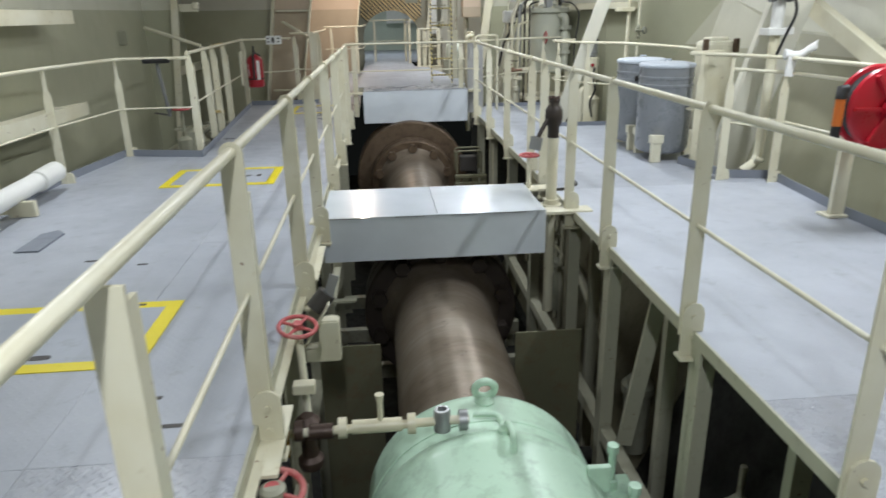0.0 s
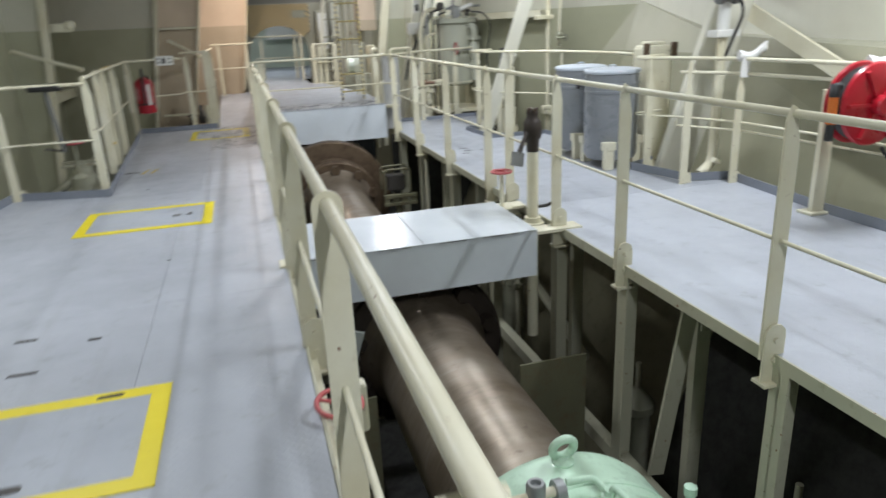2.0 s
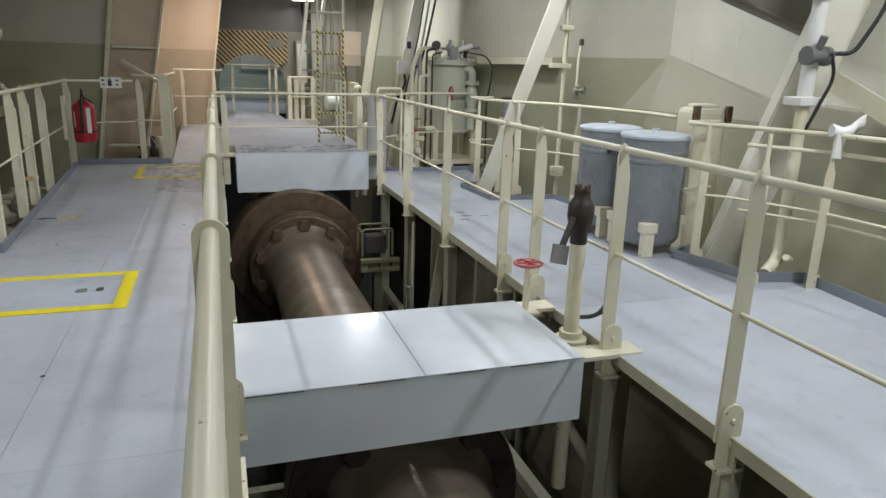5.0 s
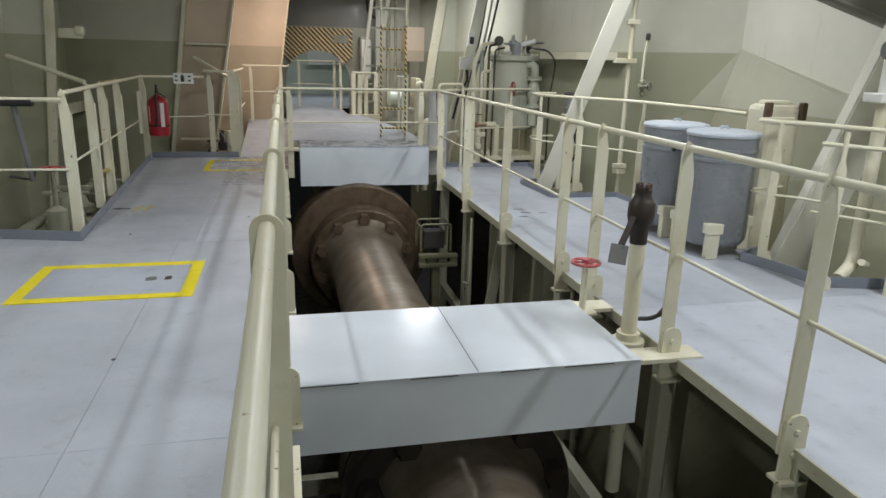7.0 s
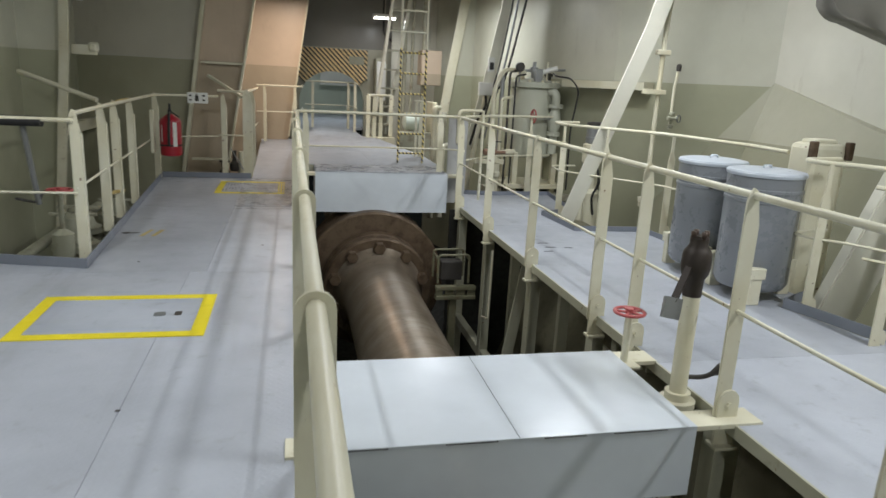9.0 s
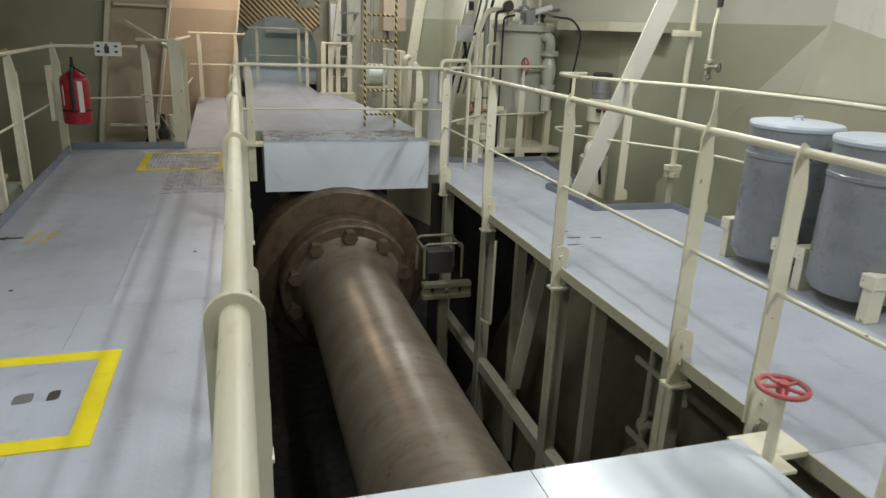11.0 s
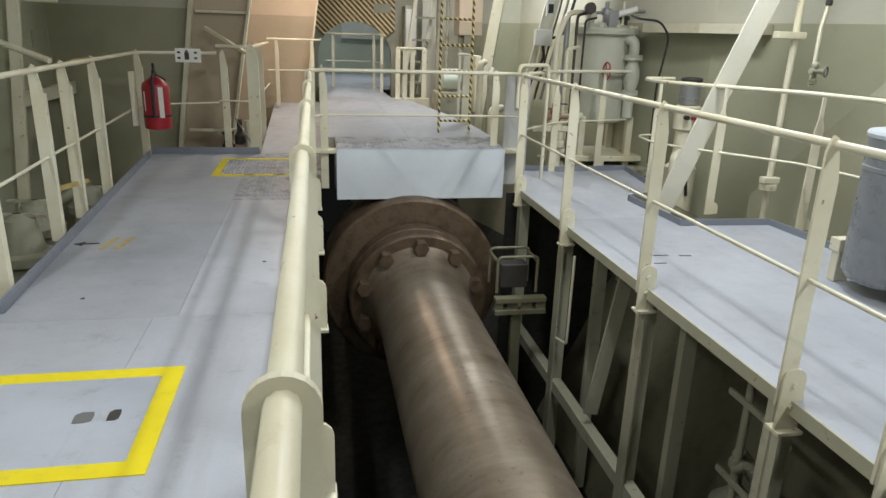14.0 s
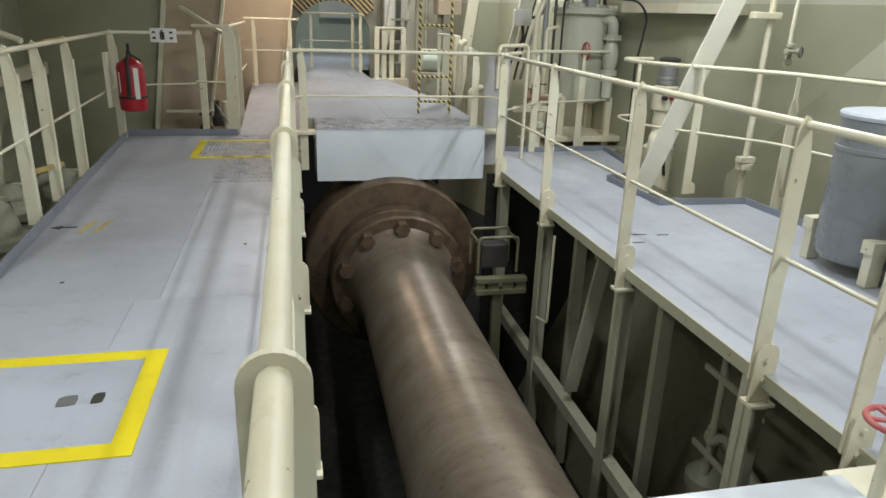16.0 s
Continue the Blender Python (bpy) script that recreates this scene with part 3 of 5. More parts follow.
railing("cream railing with yellow tape beside the fire extinguisher", [(-1.97, 7.4), (-2.04, 8.6), (-2.18, 11.46), (-1.45, 11.75)], [(-1.96, 7.42), (-2.04, 8.42), (-2.07, 8.98), (-2.09, 9.7), (-2.16, 11.4), (-1.38, 11.75)], lugs=False, top=1.045, mid=0.53)
railing("cream railing beside the aft step", [(-1.45, 11.75), (-1.08, 11.7), (-1.07, 14.3)], [(-1.08, 11.72), (-1.08, 12.5)], lugs=False, w=0.12, mid=0.55, top=1.12)
railing("short cream railing across the walkway above the white guard", [(-0.48, 9.75), (-0.36, 9.88), (1.28, 9.92), (1.40, 9.76)], [(-0.36, 9.86), (1.15, 9.92)], z=0.0, top=1.0, mid=0.63, lugs=False, w=0.065)
railing("cream railing in front of the filter vessel", [(1.45, 9.98), (1.95, 10.55), (2.85, 10.85)], [(1.95, 10.55), (2.55, 10.8)], lugs=False, hooked=True)
railing("cream railing with a rounded return beside the tanks", [(2.75, 9.75), (2.42, 9.7), (2.36, 9.3), (2.5, 9.02), (3.02, 8.3), (3.2, 7.2), (3.15, 6.75)], [(2.42, 9.35), (2.66, 8.78), (3.11, 8.28)], lugs=False, hooked=True)
dr = railing("cream double railing hung with white rags beside the hose reel", [(3.2, 6.3), (2.84, 6.22), (2.84, 6.05), (3.0, 5.9), (3.25, 5.3), (3.4, 3.0), (3.4, 0.0)], [(2.87, 6.0), (2.84, 5.4), (3.22, 5.26), (3.26, 3.75), (3.3, 2.4)], lugs=False, hooked=True)
for z, r0 in ((0.885, 0.0145), (0.43, 0.0095)):
    part("parallel_rail", tube(B(), rounded([(3.02, 5.78, z), (3.27, 5.3, z), (3.42, 3.0, z), (3.42, 0.0, z)], 0.12), r0, 8), CREAM, dr)
railing("cream railing along the aft platform", [(-1.08, 14.3), (-0.34, 14.45), (-0.3, 16.3)], [(-0.95, 14.32), (-0.45, 14.42)], z=0.24, top=0.93, mid=0.5, lugs=False, w=0.05)
railing("cream railing beside the arch", [(-0.25, 16.3), (0.62, 16.3), (0.68, 15.2)], [(-0.1, 16.3), (0.6, 16.2), (0.66, 15.4)], z=UP, top=0.9, mid=0.45, lugs=False, w=0.05)

# ---- white guards over the couplings ----
def guard(x0, x1, y0, y1, z0, z1, seams, label):
    t = thing("coupling_guard", ((x0 + x1) / 2, y0, z0), label, "guard")
    w = 0.004
    part("front_sheet", bx(B(), x0, x1, y0, y0 + w, z0, z1), GUARD, t)
    part("back_sheet", bx(B(), x0, x1, y1 - w, y1, z0, z1), GUARD, t)
    part("side_sheet", bx(B(), x0, x0 + w, y0 + w, y1 - w, z0, z1), GUARD, t)
    part("side_sheet", bx(B(), x1 - w, x1, y0 + w, y1 - w, z0, z1), GUARD, t)
    xs = [x0 + 0.001] + seams + [x1 - 0.001]
    for a, b in zip(xs, xs[1:]):
        part("top_sheet", bx(B(), a + 0.0015, b - 0.0015, y0 - 0.004, y1, z1 + 0.001, z1 + 0.005), GUARD, t)
    return t


g1 = guard(-0.45, 1.14, 4.57, 5.38, -0.28, 0.04, [0.36], "white enamelled sheet metal guard over the shaft coupling")
for x0, x1 in ((-0.44, -0.16), (0.06, 0.27), (0.46, 0.64), (0.76, 1.0)):
    part("slot", bx(B(), x0, x1, 4.5622, 4.5652, 0.0375, 0.0412), DARK, g1)
g2 = guard(-0.26, 1.23, 9.80, 10.44, -0.09, UP - 0.006, [], "white enamelled sheet metal guard under the upper walkway")
for x0, x1, y0 in ((-0.54, -0.45, 4.6), (1.14, 1.5, 4.62), (1.14, 1.37, 5.3)):
    bm = B()
    bx(bm, x0, x1, y0, y0 + 0.14, -0.012, 0.012, 0.003)
    part("bracket", bm, CREAM, g1)
for x0, x1 in ((-0.46, -0.26), (1.23, 1.42)):
    part("bracket", bx(B(), x0, x1, 9.82, 9.96, UP - 0.05, UP - 0.02, 0.004), CREAM, g2)
cover = part("tread_cover", bx(B(), -0.25, 1.22, 9.806, 10.44, UP + 0.0005, UP + 0.004), TREAD, g2)
bm = B()
for i in range(44):
    x = -0.235 + i * 0.0335
    bx(bm, x - 0.006, x + 0.006, 9.82, 10.43, UP + 0.0042, UP + 0.008)
tagged(part("tread_ribs", bm, TREAD, g2), kind="stuff")
single("grey_plate", bx(B(), 1.25, 1.475, 9.96, 9.97, 0.002, 0.985), GREY, "grey painted sheet steel end plate beside the guard", "panel", base=(1.40, 9.93, 0))

# ---- shaft ----
sh = thing("propeller_shaft", (AX, 0, AZ), "bare brown-stained turned steel propeller shaft", "shaft")
part("shaft_length", lathe(B(), (AX, 0, AZ), [(0.375, 2.7), (0.375, 4.62), (0.39, 4.72), (0.45, 4.82), (0.47, 4.9)], "y", 64), SHAFT, sh)
part("shaft_length", lathe(B(), (AX, 0, AZ), [(0.375, 5.2), (0.375, 8.8), (0.385, 9.0), (0.42, 9.14), (0.48, 9.24), (0.5, 9.27)], "y", 64), SHAFT, sh)


def flange(y, r, bolts, rb, metal=None):
    f = part("flange", lathe(B(), (AX, y, AZ), [(r * 0.97, 0.0), (r, 0.02), (r, 0.17), (r * 0.985, 0.18), (r * 0.985, 0.19), (r, 0.2), (r, 0.36), (r * 0.97, 0.38)], "y", 72), metal or RUST, sh, "rusty steel coupling flange")
    for i in range(bolts):
        a = 2 * math.pi * (i + 0.5) / bolts
        bm = lathe(B(), (AX + rb * math.cos(a), y, AZ + rb * math.sin(a)), [(0.06, -0.1), (0.065, -0.09), (0.065, 0.0)], "y", 6)
        part("nut", bm, metal or RUST, f)


# first flange near-black, the second left in rust brown
flange(4.88, 0.60, 10, 0.5, NEAR_BLACK)
flange(9.25, 0.585, 10, 0.49)
part("drum", lathe(B(), (AX, 0, AZ), [(0.6, 9.63), (0.77, 9.64), (0.79, 9.66), (0.79, 10.2), (0.77, 10.22), (0.4, 10.22)], "y", 72), RUST, sh, "rusty steel coupling drum")
part("shaft_length", lathe(B(), (AX, 0, AZ), [(0.375, 10.2), (0.375, 16.4)], "y", 48), SHAFT, sh)

ey = thing("handrail_loop", (1.4, 9.95, 0), "small cream pipe hoop above the end plate", "handrail")
part("hoop", tube(B(), rounded([(1.36, 9.95, 0.7), (1.36, 9.95, 1.07), (1.72, 10.2, 1.07), (1.72, 10.2, 0.0)], 0.06), 0.018, 8), CREAM, ey)

# ---- bearing housing ----
HY = 2.62
hs = thing("bearing_housing", (AX, HY, AZ), "mint green painted bearing housing with a lifting eye", "bearing")
part("cap", lathe(B(), (AX, 0, AZ), [(0.40, HY + 0.17), (0.50, HY + 0.17), (0.53, HY + 0.14), (0.54, HY + 0.1), (0.54, HY - 0.16), (0.555, HY - 0.18), (0.575, HY - 0.24), (0.575, HY - 0.30), (0.55, HY - 0.34), (0.55, HY - 0.9), (0.5, HY - 1.0), (0.40, HY - 1.0)], "y", 72), MINT, hs)
e = part("lifting_eye", ring(B(), (AX + 0.02, HY + 0.07, AZ + 0.605), (0, 1, 0.25), 0.046, 0.018), MINT, hs)
part("eye_base", lathe(B(), (AX + 0.02, HY + 0.07, AZ + 0.535), [(0.045, 0), (0.045, 0.012), (0.025, 0.03)], "z", 16), MINT, e)
part("oil_pipe", tube(B(), rounded([(AX - 0.06, HY - 0.12, AZ + 0.60), (AX + 0.05, HY - 0.13, AZ + 0.60), (AX + 0.06, HY - 0.2, AZ + 0.59), (AX + 0.06, HY - 0.23, AZ + 0.55)], 0.04), 0.014), MINT, hs)
part("oil_pipe", tube(B(), rounded([(AX + 0.06, HY - 0.23, AZ + 0.56), (AX + 0.07, HY - 0.23, AZ + 0.63), (AX + 0.08, HY - 0.33, AZ + 0.63), (AX + 0.08, HY - 0.33, AZ + 0.54)], 0.03), 0.014), MINT, hs)
part("nipple", lathe(B(), (AX + 0.06, HY - 0.22, AZ + 0.545), [(0.03, 0), (0.03, 0.04), (0.018, 0.045), (0.018, 0.065)], "z", 8), MINT, hs)
part("seal_band", lathe(B(), (AX, HY - 0.08, AZ), [(0.5415, -0.012), (0.5445, -0.01), (0.5445, 0.01), (0.5415, 0.012)], "y", 72), MINT, hs)
part("side_flange", bx(B(), AX + 0.40, AX + 0.50, HY - 0.32, HY - 0.29, AZ + 0.30, AZ + 0.43, 0.006), MINT, hs)
part("side_flange", bx(B(), AX + 0.53, AX + 0.78, HY - 0.9, HY + 0.2, AZ - 0.12, AZ - 0.02, 0.01), MINT, hs)
for dx in (0.66,):
    for dy in (-0.7, -0.2, 0.1):
        part("bolt", lathe(B(), (AX + dx, HY + dy, AZ - 0.02), [(0.035, 0), (0.035, 0.05), (0.02, 0.055), (0.02, 0.2), (0.03, 0.21), (0.03, 0.25)], "z", 8), MINT, hs)
part("pedestal", bx(B(), AX - 0.6, AX + 0.75, HY - 0.9, HY + 0.2, -2.45, AZ - 0.12, 0.01), BILGE_SHADE, hs)

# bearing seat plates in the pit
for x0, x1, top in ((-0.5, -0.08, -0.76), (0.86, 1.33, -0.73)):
    single("seat_plate", bx(B(), x0, x1, 4.2, 4.215, -2.4, top, 0.003), OLIVE_DARK, "grimy olive upright steel gusset plate, pit shade put into its colour", "plate", base=(x0, 4.2, -2.4))
single("seat_strap", bx(B(), -0.5, -0.24, 4.45, 4.5, -0.545, -0.53), OLIVE, "thin painted strap across the pit", "strap", base=(-0.5, 4.45, -0.54))


# ---- valves and pipes at the pit ----
def handwheel(parent, c, normal, r, material=None, spokes=4):
    """Rim, hub and spokes of a handwheel as one part with its hub."""
    c, nrm = Vector(c), Vector(normal).normalized()
    material = material or WHEEL
    w = part("handwheel", ring(B(), c, nrm, r, r * 0.12, 28, 8), material, parent, "red handwheel" if material is WHEEL else "")
    a, b = frame_of(nrm)
    for i in range(spokes):
        k = 2 * math.pi * i / spokes + 0.4
        d = a * math.cos(k) + b * math.sin(k)
        part("spoke", tube(B(), [c + d * r * 0.2, c + d * r * 0.96], r * 0.09, 6), material, w)
    part("hub", tube(B(), [c - nrm * r * 0.25, c + nrm * r * 0.25], r * 0.26, 12), material, w)
    return w


v1 = thing("gate_valve", (-0.40, 2.72, -0.5), "cream gate valve with a faded red handwheel at the pit edge", "valve")
part("stem", tube(B(), [(-0.40, 2.78, -0.45), (-0.425, 2.86, 0.04)], 0.018, 10), CREAM, v1)
part("body", lathe(B(), (-0.40, 2.72, -0.62), [(0.05, 0), (0.06, 0.02), (0.06, 0.05), (0.04, 0.07), (0.04, 0.2), (0.06, 0.22), (0.06, 0.25), (0.03, 0.28)], "z", 16), BRONZE, v1)
handwheel(v1, (-0.425, 2.86, 0.04), (0.1, -0.15, 1), 0.085)
part("yoke", bx(B(), -0.45, -0.35, 2.69, 2.75, -0.22, -0.17, 0.006), CREAM, v1)
v2 = thing("gate_valve", (-0.425, 1.95, -0.6), "cream gate valve with a large red handwheel below the railing", "valve")
part("stem", tube(B(), [(-0.425, 1.98, -1.2), (-0.412, 1.90, -0.12)], 0.025, 10), CREAM, v2)
handwheel(v2, (-0.412, 1.90, -0.105), (0.02, -0.12, 1), 0.1)
part("spindle_nut", lathe(B(), (-0.412, 1.90, -0.11), [(0.045, 0), (0.045, 0.02), (0.03, 0.03)], "z", 12), PUTTY, v2)
part("body", lathe(B(), (-0.425, 1.98, -1.3), [(0.08, 0), (0.09, 0.02), (0.09, 0.06), (0.05, 0.1), (0.05, 0.3)], "z", 16), CREAM_DIM, v2)

lp = thing("oil_line", (-0.4, 2.47, -0.3), "cream painted oil pipe with unions and a small cock", "pipe")
OY, OZ = 2.47, -0.255
part("pipe", tube(B(), [(-0.52, OY, OZ - 0.015), (AX - 0.08, OY, OZ + 0.005)], 0.019, 12), CREAM, lp)
for x in (-0.4, -0.22, 0.07, 0.29):
    part("union", tube(B(), [(x - 0.018, OY, OZ), (x + 0.018, OY, OZ)], 0.045, 8), BRONZE if x < -0.3 else STEEL if x > 0.2 else CREAM, lp)
part("bronze_union", tube(B(), [(-0.36, OY, OZ - 0.01), (-0.26, OY, OZ - 0.01)], 0.034, 8), BRONZE, lp)
part("sleeve", tube(B(), [(-0.18, OY, OZ), (0.03, OY, OZ)], 0.03, 12), CREAM, lp)
part("cock", tube(B(), [(-0.06, OY, OZ + 0.02), (-0.06, OY, OZ + 0.11), (-0.06, OY, OZ + 0.15)], [0.012, 0.012, 0.02], 8), CREAM, lp)
part("sight_glass", bx(B(), -0.49, -0.44, OY - 0.06, OY - 0.02, OZ - 0.09, OZ + 0.03, 0.006), paint("amber glass", (0.42, 0.22, 0.03), 0.2), lp, "amber sight glass")
u = part("banjo", lathe(B(), (0.2, OY, OZ - 0.04), [(0.036, 0), (0.036, 0.09), (0.03, 0.1), (0.02, 0.1), (0.018, 0.08)], "z", 16), STEEL, lp)

bk = thing("sensor_bracket", (-0.34, 3.25, -0.35), "cream bracket with a grey sensor head at the pit edge", "bracket")
bm = B()
prism(bm, [(-0.5, -0.345), (-0.268, -0.345), (-0.268, -0.11), (-0.375, -0.11), (-0.375, -0.27), (-0.5, -0.27)], "y", 3.22, 3.30)
bmesh.ops.bevel(bm, geom=bm.edges[:], offset=0.008, segments=2, affect="EDGES")
part("arm", bm, CREAM, bk)
part("stay", bar(B(), (-0.46, 3.2, -0.26), (-0.31, 3.2, 0.0), 0.05, 0.012), CREAM, bk)
part("sensor_head", tube(B(), [(-0.39, 3.25, -0.05), (-0.32, 3.27, 0.03)], 0.05, 14), DARK, bk)
part("cover_plate", bar(B(), (-0.345, 3.24, -0.06), (-0.275, 3.26, 0.13), 0.05, 0.01), STEEL, bk)

v3 = thing("gate_valve", (1.16, 5.27, -0.3), "cream valve spindle with a red handwheel beside the guard", "valve")
part("spindle", tube(B(), [(1.16, 5.27, -0.6), (1.16, 5.27, 0.3)], 0.019, 10), CREAM, v3)
part("spindle_guide", bx(B(), 1.10, 1.22, 5.2, 5.34, 0.014, 0.03, 0.004), CREAM, v3)
handwheel(v3, (1.16, 5.27, 0.3), (0, 0, 1), 0.075, spokes=5)

hp = thing("hand_pump", (1.26, 4.92, -0.2), "cream pump column with a brown head and hinged lever", "pump")
part("column", tube(B(), [(1.26, 4.92, -0.9), (1.26, 4.92, 0.62)], 0.04, 16), CREAM, hp)
part("collar", lathe(B(), (1.26, 4.92, -0.02), [(0.085, -0.02), (0.085, 0.01), (0.06, 0.014), (0.06, 0.05)], "z", 16), CREAM, hp)
hd = part("head", lathe(B(), (1.26, 4.92, 0.5), [(0.042, 0), (0.044, 0.08), (0.058, 0.1), (0.066, 0.14), (0.064, 0.2), (0.052, 0.22), (0.04, 0.24), (0.042, 0.27), (0.03, 0.28)], "z", 12), NEAR_BLACK, hp, "dark brown valve head")
for a in range(4):
    part("lug", lathe(B(), (1.26 + 0.032 * math.cos(a * 1.57), 4.92 + 0.032 * math.sin(a * 1.57), 0.765), [(0.012, 0), (0.012, 0.035)], "z", 8), BRONZE, hd)
part("lever", bar(B(), (1.22, 4.9, 0.66), (1.12, 4.84, 0.50), 0.03, 0.014), NEAR_BLACK, hp)
part("pedal", bar(B(), (1.12, 4.84, 0.52), (1.1, 4.82, 0.43), 0.085, 0.02), STEEL, hp, "dull steel pedal plate")
part("foot_lever", tube(B(), rounded([(1.29, 4.92, 0.1), (1.36, 4.88, 0.11), (1.42, 4.84, 0.17)], 0.05), [0.012] * 7 + [0.03], 8), DARK, hp)
part("gauge_pipe", tube(B(), [(1.31, 4.99, -0.1), (1.31, 4.99, 0.5)], 0.012, 8), CREAM, hp)


# ---- hatches and tape on the decks ----
def hatch(x0, x1, y0, y1, w, label, slots, plain=True):
    t = thing("deck_hatch", ((x0 + x1) / 2, y0, 0.001), label, "hatch", "deck hatches")
    if plain:
        part("hatch_plate", bx(B(), x0 + w, x1 - w, y0 + w, y1 - w, 0.0005, 0.004), DECK_SMOOTH, t)
    for a, b, c, d in ((x0, x1, y0, y0 + w), (x0, x1, y1 - w, y1), (x0, x0 + w, y0 + w, y1 - w), (x1 - w, x1, y0 + w, y1 - w)):
        part("tape", bx(B(), a, b, c, d, 0.0005, 0.0045), YELLOW, t)
    for sx, sy, lx, ly in slots:
        c = 0.35
        bm = prism(B(), [(sx - lx, sy - ly * c), (sx - lx * 0.9, sy - ly), (sx + lx * c, sy - ly), (sx + lx, sy - ly * 0.7), (sx + lx, sy + ly * c), (sx + lx * 0.8, sy + ly), (sx - lx * c, sy + ly), (sx - lx, sy + ly * 0.6)], "z", 0.0042, 0.0062)
        part("hand_hole", bm, GREY_DARK if lx == 0.032 else DARK, t)
    return t


hatch(-2.02, -1.058, 2.63, 3.335, 0.075, "deck hatch outlined in yellow tape", [(-1.525, 2.76, 0.05, 0.02), (-1.29, 3.298, 0.05, 0.012)])
hatch(-1.955, -0.974, 5.885, 6.597, 0.075, "deck hatch outlined in yellow tape with two hand holes", [(-1.254, 6.241, 0.032, 0.035), (-1.155, 6.246, 0.02, 0.035)])
ht = hatch(-1.39, -0.6, 10.40, 11.3, 0.075, "chequered deck hatch outlined in worn yellow tape", [(-1.05, 10.44, 0.05, 0.012), (-0.78, 10.44, 0.05, 0.012)], False)
single("floor_arrow", prism(B(), [(-1.93, 8.34), (-1.87, 8.38), (-1.87, 8.35), (-1.78, 8.35), (-1.78, 8.33), (-1.87, 8.33), (-1.87, 8.30)], "z", 0.0005, 0.003), DARK, "small black painted arrow on the deck", "marking", base=(-1.9, 8.3, 0))
for x in (-1.76, -1.67):
    single("floor_mark", prism(B(), [(x, 8.22), (x + 0.035, 8.22), (x + 0.075, 8.46), (x + 0.04, 8.46)], "z", 0.0005, 0.003), paint("faded yellow mark", (0.5, 0.4, 0.15), 0.5, amount=0.6, low=0.5), "faded yellow painted bar on the deck", "marking", base=(x, 8.22, 0))
for x, y, l in ((-1.78, 4.03, 0.05), (-1.7, 3.65, 0.06), (-1.46, 3.93, 0.03), (-0.95, 2.37, 0.06), (-0.82, 2.17, 0.06)):
    single("lifting_slot", prism(B(), [(x - l, y - 0.012), (x + l, y - 0.012), (x + l, y + 0.012), (x - l, y + 0.012)], "z", 0.0005, 0.002), DARK, "dark lifting slot in a deck plate", "slot", base=(x, y, 0), group="lifting slots")

# grey channel and lagged pipe on the left walkway
single("deck_recess", prism(B(), [(-2.35, 4.25), (-2.2, 4.25), (-2.2, 4.62), (-2.27, 4.7), (-2.35, 4.62)], "z", 0.0005, 0.012), TOE, "dark grey worn plate let into the deck", "plate", base=(-2.3, 4.2, 0))
pp = thing("lagged_pipe", (-2.65, 4.2, 0.1), "white lagged pipe lying on brackets beside the walkway", "pipe")
part("lagging", tube(B(), [(-2.62, 2.5, 0.17), (-2.72, 4.6, 0.17), (-2.79, 5.85, 0.17)], 0.072, 16), WHITE_P, pp)
for y in (3.0, 3.9, 4.8):
    part("band", tube(B(), [(-2.645 - 0.05 * (y - 3), y, 0.17), (-2.6475 - 0.05 * (y - 3), y + 0.04, 0.17)], 0.0745, 16), CREAM, pp)
part("end_cap", tube(B(), [(-2.765, 5.55, 0.17), (-2.8, 5.95, 0.17)], 0.084, 16), WHITE_P, pp)
for y in (3.6, 5.1):
    part("saddle", bx(B(), -2.8, -2.6, y, y + 0.05, 0.002, 0.12, 0.005), CREAM, pp)


# ---- left side ----
fe = thing("fire_extinguisher", (-1.87, 10.9, 0.32), "dark red fire extinguisher with a white label strapped to the railing", "extinguisher")
part("cylinder", lathe(B(), (-1.86, 10.9, 0.32), [(0.09, 0.0), (0.118, 0.012), (0.122, 0.04), (0.122, 0.40), (0.112, 0.43), (0.06, 0.47), (0.03, 0.49)], "z", 32), RED_DARK, fe)
part("band", lathe(B(), (-1.86, 10.9, 0.44), [(0.1245, 0), (0.1245, 0.02)], "z", 32), BLACK, fe)
part("label_plate", bx(B(), -1.815, -1.772, 10.782, 10.786, 0.44, 0.72, 0.001), WHITE_P, fe, "white paper label")
part("side_mark", bx(B(), -1.945, -1.938, 10.8, 10.804, 0.50, 0.68), WHITE_P, fe)
part("valve", lathe(B(), (-1.86, 10.9, 0.80), [(0.022, 0), (0.022, 0.06), (0.014, 0.07), (0.014, 0.13)], "z", 12), BLACK, fe)
part("lever", bar(B(), (-1.86, 10.88, 0.85), (-1.75, 10.86, 0.78), 0.02, 0.012), BLACK, fe)
part("hose", tube(B(), rounded([(-1.86, 10.86, 0.83), (-1.85, 10.76, 0.80), (-1.855, 10.75, 0.6), (-1.86, 10.76, 0.45)], 0.05), 0.016, 8), BLACK, fe)
part("bracket", bx(B(), -2.08, -2.04, 10.86, 10.94, 0.35, 0.85, 0.004), CREAM, fe)
fe.location += Vector((-0.05, 0, 0.04))
sg = thing("extinguisher_sign", (-1.6, 10.93, 1.0), "small white sign with a black extinguisher pictogram on the railing", "sign")
part("board", bx(B(), -1.71, -1.48, 10.92, 10.926, 0.985, 1.11, 0.002), WHITE_P, sg)
part("pictogram", bx(B(), -1.625, -1.585, 10.914, 10.919, 1.01, 1.075), DARK, sg)
part("pictogram", bx(B(), -1.615, -1.595, 10.914, 10.919, 1.076, 1.095), DARK, sg)
